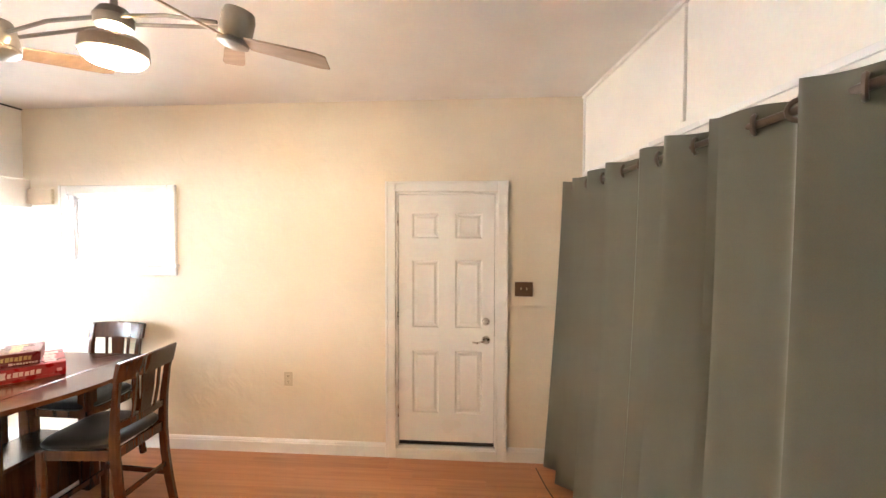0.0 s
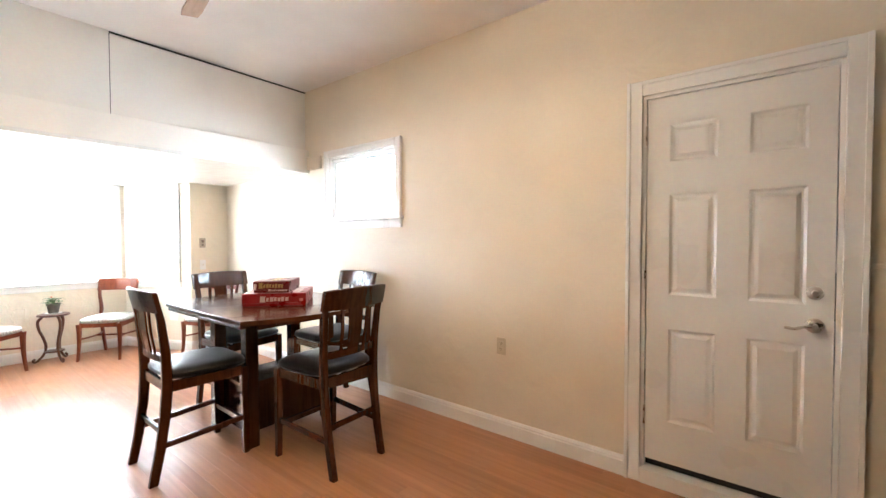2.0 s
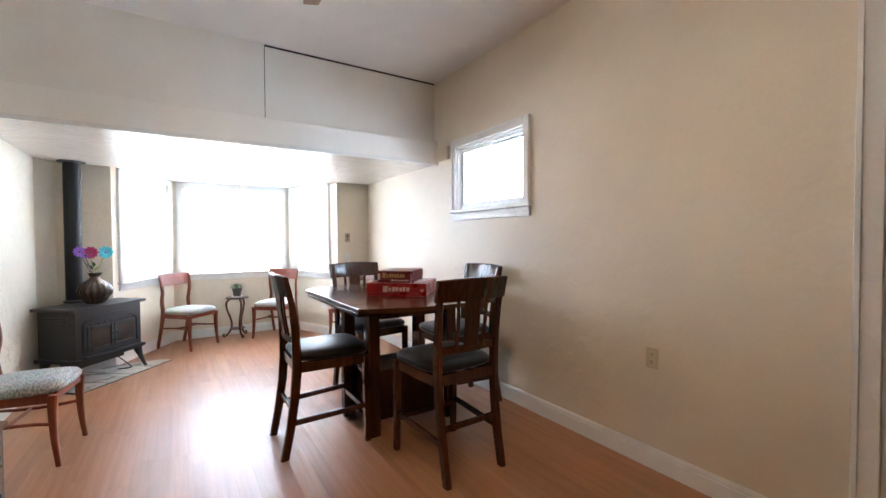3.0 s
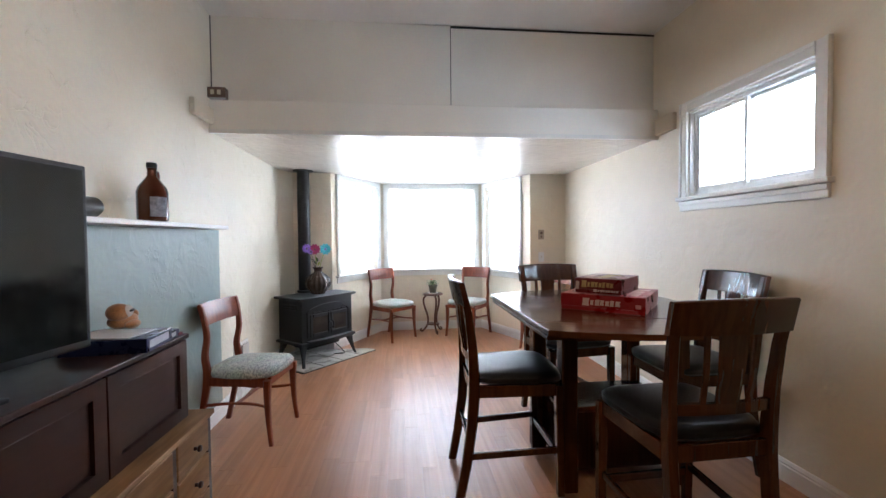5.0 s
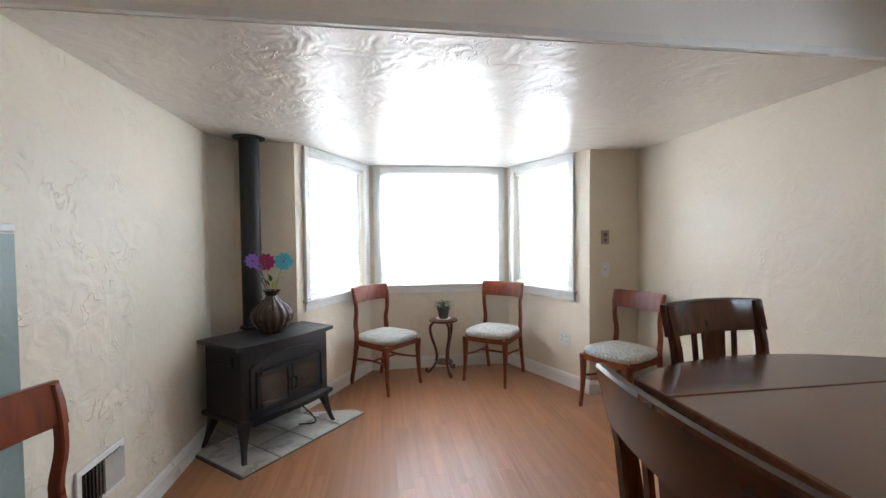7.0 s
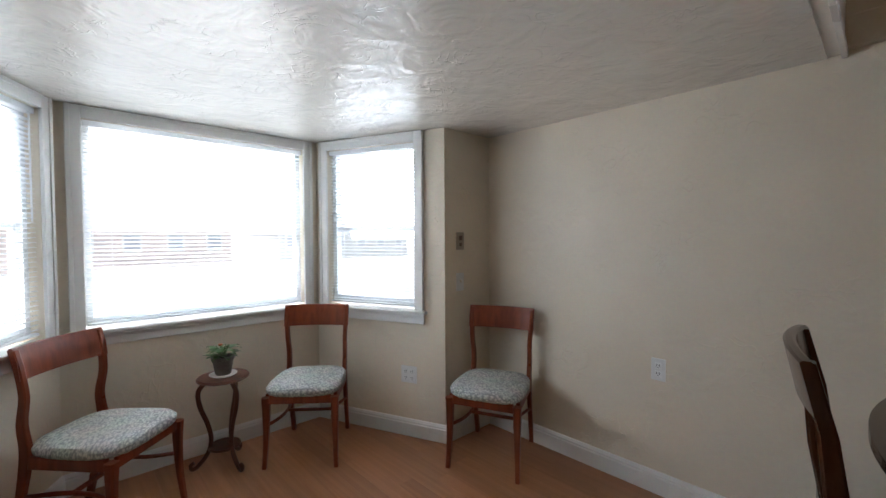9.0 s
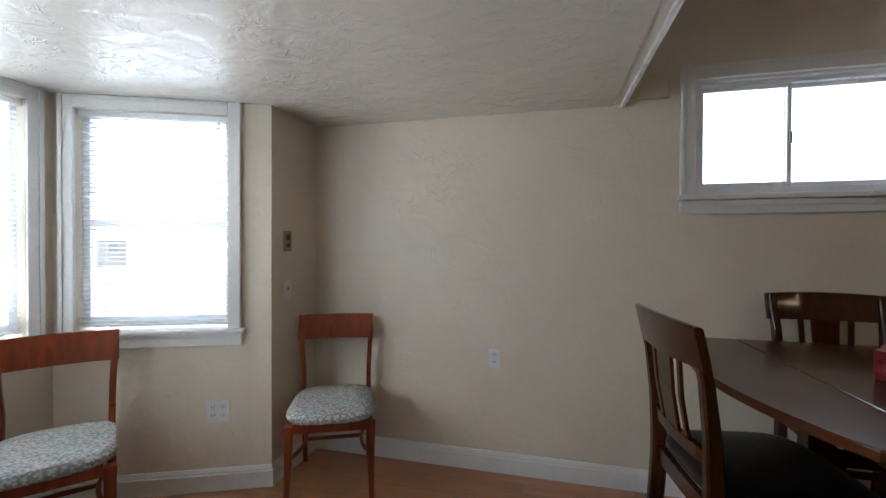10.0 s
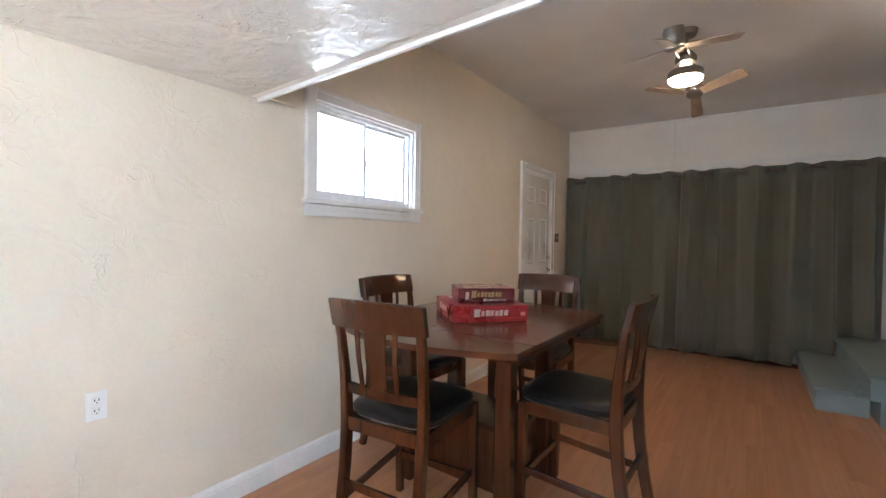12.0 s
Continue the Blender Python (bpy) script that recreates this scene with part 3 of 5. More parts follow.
def door_leaf():
    """A moulded six-panel leaf: stiles, rails and raised panels as one slab face."""
    bm = bmesh.new()
    w = L1 - L0
    cols = [(L0 + 0.125 * w, L0 + 0.405 * w), (L0 + 0.575 * w, L0 + 0.855 * w)]
    h = S1 - S0
    rows = [(S0 + 0.115 * h, S0 + 0.372 * h), (S0 + 0.465 * h, S0 + 0.738 * h), (S0 + 0.825 * h, S0 + 0.925 * h)]
    holes = [(a, b, c, d) for a, b in cols for c, d in rows]
    wall_cells(bm, L0, L1, S0, S1, -0.045, -0.006, holes)
    for a, b, c, d in holes:
        rings = []
        for inset, y in ((0, -0.006), (0.012, -0.0145), (0.022, -0.0145), (0.040, -0.008)):
            rings.append([(a + inset, y, c + inset), (b - inset, y, c + inset), (b - inset, y, d - inset), (a + inset, y, d - inset)])
        vs = [[bm.verts.new(p) for p in r] for r in rings]
        for r, s in zip(vs, vs[1:]):
            for i in range(4):
                bm.faces.new((r[i], r[(i + 1) % 4], s[(i + 1) % 4], s[i]))
        bm.faces.new(vs[-1])
    return bm


leaf = part("door_leaf", door_leaf(), TRIM, d1)
for z in (1.92, 1.13, 0.38):
    part("hinge", tube(boxed(L1 + 0.002, L1 + 0.016, -0.008, -0.002, z - 0.05, z + 0.05), [(L1 + 0.004, 0.0, z - 0.052), (L1 + 0.004, 0.0, z + 0.052)], 0.006, 8), NICKEL, d1)
KX = L0 + 0.065
bm = lathe(bmesh.new(), [(0.030, 0), (0.031, 0.006), (0.026, 0.012), (0.013, 0.016), (0.0125, 0.03), (0.012, 0.032)], 20)
bm.transform(Matrix.Translation((KX, -0.006, 1.112)) @ Matrix.Rotation(-math.pi / 2, 4, "X"))
part("deadbolt", bm, NICKEL, d1, smooth=True)
bm = lathe(bmesh.new(), [(0.033, 0), (0.034, 0.006), (0.028, 0.013), (0.012, 0.018), (0.011, 0.045), (0.010, 0.048)], 20)
bm.transform(Matrix.Translation((KX, -0.006, 0.965)) @ Matrix.Rotation(-math.pi / 2, 4, "X"))
tube(bm, curve_points([(KX, 0.040, 0.965), (KX + 0.035, 0.044, 0.962), (KX + 0.07, 0.042, 0.95), (KX + 0.105, 0.038, 0.953)]), 0.0075, 8)
part("door_handle", bm, NICKEL, d1, smooth=True)

# ---- trim ----
BASE = [(0, 0), (0.018, 0), (0.018, 0.084), (0.014, 0.090), (0.014, 0.098), (0.006, 0.112), (0, 0.114)]
runs = [[(D, NORTH) for D in (0.462, -0.014)],
        [(-0.988, NORTH), (STUB_X, NORTH), (STUB_X, BAY_N), (BAY_X, BAY_CN), (BAY_X, BAY_CS), (STUB_X, BAY_S), (STUB_X, SOUTH + 0.10)],
        [(STUB_X + 0.23, SOUTH), (STAIR_W, SOUTH)]]
for r in runs:
    structure("baseboard", profile_run(bmesh.new(), r, BASE), TRIM, "white painted baseboard with a moulded top", "baseboard")
structure("chair_rail", boxed(-0.011, EAST, NORTH - 0.016, NORTH, 1.232, 1.252, 0.004), CREAM, "thin cream ledge on the wall beside the door", "trim")
structure("wainscot", boxed(-0.011, EAST, NORTH - 0.006, NORTH, 0.115, 1.231), CREAM, "cream panel below the ledge", "trim")
structure("east_strip", skew(boxed(EAST - 0.012, EAST, 0.9, NORTH, 2.255, 2.282, 0.003)), TRIM, "narrow white strip above the curtain rod", "trim")
structure("east_batten", skew(boxed(EAST - 0.016, EAST, 2.655, 2.677, 2.31, HIGH - 0.022, 0.003)), PANEL_WHITE, "white vertical batten", "trim")
structure("ceiling_cove", skew(boxed(EAST - 0.022, EAST, -1.2, NORTH, HIGH - 0.02, HIGH, 0.003)), CEILING_HIGH, "thin ceiling moulding", "trim")
structure("corner_batten", boxed(EAST - 0.014, EAST, NORTH - 0.02, NORTH, 2.1, HIGH - 0.02, 0.003), TRIM, "white corner batten", "trim")
structure("green_panel", boxed(-4.14, STAIR_W - 0.2, SOUTH, SOUTH + 0.005, 0.115, 1.355), GREEN_WALL, "sage green painted plaster field on the wall", "wall")
structure("wall_shelf", boxed(-3.965, -1.3, SOUTH, SOUTH + 0.145, 1.356, 1.380, 0.004), TRIM, "narrow white ledge above the green field", "shelf")

# steps up to the landing
st = thing("steps", "grey-green painted wooden steps with pale worn nosings", "steps")
st["kind"] = "structure"
part("tread", skew(boxed(STAIR_W - 0.075, EAST - 0.002, 1.10, 1.455, 0.155, 0.183, 0.008)), STEP_PAINT, st)
part("riser", skew(boxed(STAIR_W - 0.055, EAST - 0.002, 1.12, 1.435, 0.0, 0.154)), STEP_PAINT, st)
def landing_slab(w, y1, z0, z1, bevel=0.0):
    """A slab from the stair wall to the slanting east wall."""
    return prism(bmesh.new(), [(w, -1.2), (EAST + east_off(-1.2), -1.2), (EAST + east_off(y1), y1), (w, y1)], z0, z1, bevel)


part("tread", landing_slab(STAIR_W - 0.01, 1.17, LANDING - 0.028, LANDING, 0.008), STEP_PAINT, st)
part("riser", landing_slab(STAIR_W + 0.012, 1.15, 0.184, LANDING - 0.03), STEP_PAINT, st)
part("landing_base", landing_slab(STAIR_W + 0.012, 1.095, 0.0, 0.183), STEP_PAINT, st)

# ---- outside ----
structure("ground", boxed(-300, 300, -300, 300, -0.75, -0.70), CONCRETE, "pale paved ground outside", "ground")

# ---- curtain ----


FOLDS = (4.15, 3.88, 3.62, 3.36, 3.08, 2.71, 2.46, 2.175, 1.845, 1.51, 1.19, 0.90, 0.60)


def curtain_line(y, k=1.0):
    """The cloth's fold at y: it comes forward at each place in FOLDS, with rounded fronts and uneven depth."""
    i = max(j for j in range(len(FOLDS) - 1) if FOLDS[j] >= y or j == 0)
    t = (FOLDS[i] - y) / (FOLDS[i] - FOLDS[i + 1])
    wave = math.cos(2 * math.pi * t)
    return -(0.056 + 0.012 * math.sin(i * 2.4)) * (wave + 0.10 * math.cos(6 * math.pi * t)) * k + 0.005 * math.sin(y * 17.0)


ROD_X, ROD_Z = 0.44, 2.14
panels = [(3.93, 3.23), (3.24, 2.56), (2.57, 1.68), (1.69, 0.80)]
for n, (ya, yb) in enumerate(panels):
    c = thing("curtain", "floor-length grey-olive curtain with metal grommets on a dark rod", "curtain", group="curtain panels")
    bm = bmesh.new()
    cols, rows = int((ya - yb) / 0.0125), 16
    off = 0.006 * (n % 2)
    grid = []
    for i in range(cols + 1):
        y = ya + (yb - ya) * i / cols
        edge = min(i, cols - i) / 6
        col = []
        for j in range(rows + 1):
            f = j / rows
            bottom = 0.03 if y > 1.47 else (0.195 if y > 1.18 else 0.385)
            z = 2.195 + (bottom - 2.195) * f
            swing = 1.0 + 0.25 * f + 0.35 * f * math.sin(y * 5 + n)
            x = ROD_X + east_off(y) + off + curtain_line(y, swing) - 0.075 * f * f + 0.012 * f * math.sin(9 * y + 3 * f)
            x -= 0.035 * f * max(0, 1 - (3.93 - y) / 0.5)
            col.append((x, y - 0.03 * f * math.sin(y * 7), z + 0.006 * math.sin(y * 31) * (j == 0)))
        grid.append(col)
    loft(bm, grid, closed=False)
    cl = part("cloth", bm, CURTAIN, c, smooth=True)
    sol = cl.modifiers.new("thickness", "SOLIDIFY")
    sol.thickness = 0.003
    # grommets where the cloth crosses the rod
    prev = None
    for i in range(cols + 1):
        y = ya + (yb - ya) * i / cols
        v = curtain_line(y) + off
        if prev is not None and (prev < 0) != (v < 0) and min(i, cols - i) > 2:
            ring = bmesh.new()
            pts = [(0.029 * math.cos(a), 0, 0.029 * math.sin(a)) for a in (2 * math.pi * k / 18 for k in range(19))]
            tube(ring, pts, 0.0075, 6, caps=False)
            slope = 1 if v > prev else -1
            ring.transform(Matrix.Translation((ROD_X + east_off(y), y, ROD_Z)) @ Matrix.Rotation(radians(46 * slope), 4, "Z"))
            part("grommet", ring, BRONZE, c, "dark metal ring", smooth=True)
        prev = v
rod = thing("curtain_rod", "dark bronze curtain rod across the wide opening", "curtain rod")
part("rod", tube(bmesh.new(), [(ROD_X + east_off(0.78), 0.78, ROD_Z), (ROD_X, 3.94, ROD_Z)], 0.0125, 12), BRONZE, rod, smooth=True)
for y in (3.935, 2.09, 0.79):
    bm = tube(bmesh.new(), [(ROD_X, y, ROD_Z + 0.014), (ROD_X + 0.06, y, ROD_Z + 0.03), (EAST - 0.002, y, ROD_Z + 0.03)], 0.006, 8)
    box(bm, EAST - 0.008, EAST, y - 0.018, y + 0.018, ROD_Z - 0.01, ROD_Z + 0.07, 0.002)
    skew(bm)
    part("bracket", bm, BRONZE, rod)

# ---- counter-height dining set ----
TX, TY, TZ = -3.235, 3.095, 0.895


def bow(y, half, depth, ends):
    t = (y / ends)
    return half + depth * (1 - t * t)


table = thing("dining_table", "dark espresso counter-height table with bowed ends and a base shelf", "table", pose(TX, TY, 0))
ends, half, jx = 0.52, 0.56, 0.40
ys = [-ends + 2 * ends * i / 20 for i in range(21)]
leafs = (("tabletop", [(-jx, -ends), (jx, -ends), (jx, ends), (-jx, ends)]),
         ("end_leaf", [(jx + 0.003, -ends)] + [(bow(y, half, 0.145, ends), y) for y in ys] + [(jx + 0.003, ends)]),
         ("end_leaf", [(-jx - 0.003, ends)] + [(-bow(y, half, 0.145, ends), y) for y in reversed(ys)] + [(-jx - 0.003, -ends)]))
for name, outline in leafs:
    part(name, prism(bmesh.new(), outline, TZ - 0.026, TZ, 0.005), TABLE_WOOD, table)
under = [(-half + 0.03, -ends + 0.006), (half - 0.03, -ends + 0.006), (half - 0.03, ends - 0.006), (-half + 0.03, ends - 0.006)]
part("top_frame", prism(bmesh.new(), under, TZ - 0.052, TZ - 0.0300, 0.004), ESPRESSO, table)
for sx in (-1, 1):
    for sy in (-1, 1):
        part("leg", limb(bmesh.new(), [(sx * 0.225, sy * 0.30, 0), (sx * 0.225, sy * 0.30, 0.3), (sx * 0.225, sy * 0.30, TZ - 0.053)], [(0.085, 0.085), (0.085, 0.085), (0.08, 0.08)], 0.08), ESPRESSO, table)
for sy in (-1, 1):
    part("apron", boxed(-0.182, 0.182, sy * 0.30 - 0.012, sy * 0.30 + 0.012, TZ - 0.14, TZ - 0.053, 0.003), ESPRESSO, table)
for sx in (-1, 1):
    part("apron", boxed(sx * 0.225 - 0.012, sx * 0.225 + 0.012, -0.257, 0.257, TZ - 0.14, TZ - 0.053, 0.003), ESPRESSO, table)
part("spacer", boxed(-0.48, 0.48, -0.48, 0.48, TZ - 0.0298, TZ - 0.0262), ESPRESSO, table)
part("base_shelf", boxed(-0.18, 0.18, -0.31, 0.31, 0.37, 0.396, 0.004), ESPRESSO, table)
part("base_box", boxed(-0.178, 0.178, -0.29, 0.29, 0.06, 0.3695, 0.004), ESPRESSO, table)


def pub_chair(m, label):
    """Counter chair: faces +y, its back legs at y = 0."""
    ch = thing("counter_chair", label, "chair", m @ Matrix.Diagonal((1, 1, 0.992, 1)), "chairs round the table")
    hw = 0.20
    path_z = [0, 0.18, 0.36, 0.52, 0.62, 0.76, 0.92, 1.075]
    path_y = [0.0, 0.035, 0.06, 0.072, 0.072, 0.064, 0.045, 0.01]

    def back_y(z):
        for (z0, y0), (z1, y1) in zip(zip(path_z, path_y), zip(path_z[1:], path_y[1:])):
            if z <= z1:
                return y0 + (y1 - y0) * (z - z0) / (z1 - z0)
        return path_y[-1]

    for s in (-1, 1):
        pts = [(s * (hw - 0.012 + 0.022 * (z / 1.08) ** 2), y, z) for z, y in zip(path_z, path_y)]
        part("back_leg", limb(bmesh.new(), pts, [(0.036, 0.046), (0.036, 0.05), (0.036, 0.052), (0.036, 0.054), (0.036, 0.052), (0.034, 0.044), (0.034, 0.036), (0.034, 0.028)]), ESPRESSO, ch)
        part("front_leg", limb(bmesh.new(), [(s * (hw + 0.012), 0.500, 0), (s * (hw + 0.012), 0.492, 0.56)], [(0.034, 0.034), (0.042, 0.042)], 0.1), ESPRESSO, ch)
        part("side_rail", bar(bmesh.new(), (s * hw, 0.095, 0.535), (s * (hw + 0.01), 0.475, 0.535), 0.022, 0.06), ESPRESSO, ch)
        part("side_stretcher", bar(bmesh.new(), (s * (hw - 0.004), 0.05, 0.21), (s * (hw + 0.01), 0.485, 0.23), 0.018, 0.032), ESPRESSO, ch)
    part("front_rail", bar(bmesh.new(), (-hw + 0.01, 0.492, 0.535), (hw - 0.01, 0.492, 0.535), 0.022, 0.06), ESPRESSO, ch)
    part("back_rail", bar(bmesh.new(), (-hw + 0.018, 0.072, 0.535), (hw - 0.018, 0.072, 0.535), 0.022, 0.06), ESPRESSO, ch)
    part("front_stretcher", bar(bmesh.new(), (-hw + 0.005, 0.495, 0.20), (hw - 0.005, 0.495, 0.20), 0.02, 0.034), ESPRESSO, ch)
    part("back_stretcher", bar(bmesh.new(), (-hw + 0.018, 0.05, 0.28), (hw - 0.018, 0.05, 0.28), 0.018, 0.032), ESPRESSO, ch)
    # crest rail, bowed backwards in plan
    rings = []
    for i in range(13):
        u = -1 + 2 * i / 12
        x, d = u * (hw + 0.034), -0.03 * (1 - u * u)
        zt = 1.088 - 0.008 * u * u
        ya, yb = back_y(0.965) + d, back_y(1.075) + d
        rings.append([(x, ya - 0.012, 0.962), (x, ya + 0.012, 0.962), (x, yb + 0.013, zt - 0.006), (x, yb + 0.006, zt), (x, yb - 0.008, zt), (x, yb - 0.013, zt - 0.006)])
    part("crest_rail", loft(bmesh.new(), rings), ESPRESSO, ch, smooth=True)
    rings = []
    for i in range(9):
        u = -1 + 2 * i / 8
        x, y = u * (hw - 0.015), back_y(0.70) - 0.018 * (1 - u * u)
        rings.append([(x, y - 0.011, 0.675), (x, y + 0.011, 0.675), (x, y + 0.010, 0.715), (x, y - 0.012, 0.715)])
    part("lower_back_rail", loft(bmesh.new(), rings), ESPRESSO, ch)
    for x, w0, w1 in ((-0.092, 0.022, 0.022), (0.0, 0.090, 0.110), (0.092, 0.022, 0.022)):
        d = -0.022 * (1 - (x / hw) ** 2)
        a, b = back_y(0.71) + d, back_y(0.965) + d
        part("back_slat", limb(bmesh.new(), [(x * 0.96, a, 0.712), (x, (a + b) / 2 - 0.006, 0.84), (x * 1.05, b, 0.968)], [(w0, 0.011), ((w0 + w1) / 2, 0.011), (w1, 0.011)], 0.2), ESPRESSO, ch)
    # padded seat
    rings = []
    for z, g in ((0.566, -0.004), (0.580, 0.010), (0.600, 0.010), (0.614, -0.002), (0.622, -0.03), (0.626, -0.09)):
        ring = []
        for k in range(32):
            a = 2 * math.pi * k / 32
            c, s = math.cos(a), math.sin(a)
            p = 5.0
            r = (abs(c) ** p + abs(s) ** p) ** (-1 / p)
            ring.append(((hw + 0.018 + g) * r * c * (1 + 0.06 * s), 0.300 + (0.220 + g) * r * s, z))
        rings.append(ring)
    part("seat_cushion", loft(bmesh.new(), rings), LEATHER, ch, "padded black vinyl seat", smooth=True)
    return ch


pub_chair(pose(-3.185, 2.245, 0, 0, 0, -1), "dark espresso slat-back counter chair with black vinyl seat")
pub_chair(pose(-2.265, 3.075, 0, 0, 0, 92), "dark espresso slat-back counter chair with black vinyl seat")
pub_chair(pose(-4.065, 3.07, 0, 0, 0, -83), "dark espresso slat-back counter chair with black vinyl seat")
pub_chair(pose(-3.185, 3.865, 0, 0, 0, 179), "dark espresso slat-back counter chair close to the wall")

# board game boxes on the table


def carton(name, label, m, a, b, h, mat):
    ob = thing(name, label, "game box", m)
    part("lid", boxed(-a / 2, a / 2, -b / 2, b / 2, 0.02, h, 0.004), mat, ob)
    part("tray", boxed(-a / 2 + 0.003, a / 2 - 0.003, -b / 2 + 0.003, b / 2 - 0.003, 0.0, 0.0195, 0.002), mat, ob)
    return ob


A, B, Hh = 0.41, 0.42, 0.086


def name_strip(x0, length, tall, base, count):
    """A tall leading shape and a row of smaller leaning ones, standing for a printed name."""
    out, step = [], length / (count + 0.6)
    x = x0
    for k in range(count):
        w = step * (1.45 if k == 0 else (0.86, 0.74, 0.92, 0.80)[k % 4])
        lo = base - tall * (0.25 if k == 0 else 0.05 * (k % 3))
        hi = base + tall * (1.3 if k == 0 else (1.0, 0.9, 1.06)[k % 3])
        lean, waist = tall * 0.12, w * (0.18, 0.30, 0.10)[k % 3]
        mid = (lo + hi) / 2
        out.append([(x, lo), (x + w, lo), (x + w - waist * 0.5, mid), (x + w + lean, hi), (x + lean, hi), (x + waist * 0.5, mid)])
        x += step * (1.6 if k == 0 else 1.0)
    return out


def printed(ob, outlines, mat, m):
    """Lays a flat print on a face: m takes the outlines' plane to that face."""
    for o in outlines:
        bm = bmesh.new()
        prism(bm, o, 0.0, 0.0008)
        bm.transform(m)
        part("printed_mark", bm, mat, ob)


def on_front(b):
    return Matrix.Translation((0, -b / 2 - 0.0002, 0)) @ Matrix.Rotation(math.pi / 2, 4, "X")


def on_side(a):
    return Matrix.Translation((a / 2 + 0.0002, 0, 0)) @ Matrix.Rotation(math.pi / 2, 4, "Z") @ Matrix.Rotation(math.pi / 2, 4, "X")


def on_back_side(a):
    return Matrix.Translation((-a / 2 - 0.0002, 0, 0)) @ Matrix.Rotation(-math.pi / 2, 4, "Z") @ Matrix.Rotation(math.pi / 2, 4, "X")


BOX_POSE = pose(-3.187, 3.118, TZ + 0.001, 0, 0, -41)
big_box = carton("game_box", "red cardboard board game box with pale printed marks", BOX_POSE, A, B, Hh, RED_CARD)
for m in (on_front(B), on_side(A)):
    printed(big_box, name_strip(-0.095, 0.19, 0.026, 0.034, 7), PRINT_WHITE, m)
    printed(big_box, [[(0.165, 0.03), (0.19, 0.03), (0.19, 0.05), (0.165, 0.05)]], PRINT_PINK, m)
printed(big_box, name_strip(-0.10, 0.16, 0.024, 0.038, 6), PRINT_WHITE, on_back_side(A))
printed(big_box, name_strip(-0.15, 0.30, 0.055, 0.11, 7), PRINT_WHITE, Matrix.Translation((0, 0, Hh + 0.0002)))
a2, b2, h2 = 0.31, 0.245, 0.080
small_box = carton("game_box", "smaller dark red board game box with yellow printed marks", BOX_POSE @ pose(0.01, -0.015, Hh + 0.0015, 0, 0, -5), a2, b2, h2, DARK_RED_CARD)
for m in (on_front(b2), on_side(a2)):
    printed(small_box, name_strip(-0.085, 0.17, 0.024, 0.036, 8), PRINT_YELLOW, m)
    printed(small_box, name_strip(-0.02, 0.13, 0.009, 0.012, 9), PRINT_WHITE, m)
    printed(small_box, [[(-0.118, 0.02), (-0.10, 0.02), (-0.096, 0.06), (-0.114, 0.062)]], PRINT_WHITE, m)
printed(small_box, name_strip(-0.11, 0.22, 0.05, -0.02, 8), PRINT_YELLOW, Matrix.Translation((0, 0, h2 + 0.0002)))
printed(small_box, name_strip(-0.12, 0.20, 0.03, -0.10, 5), PRINT_WHITE, Matrix.Translation((0, 0, h2 + 0.0002)))

# ---- upholstered side chairs ----


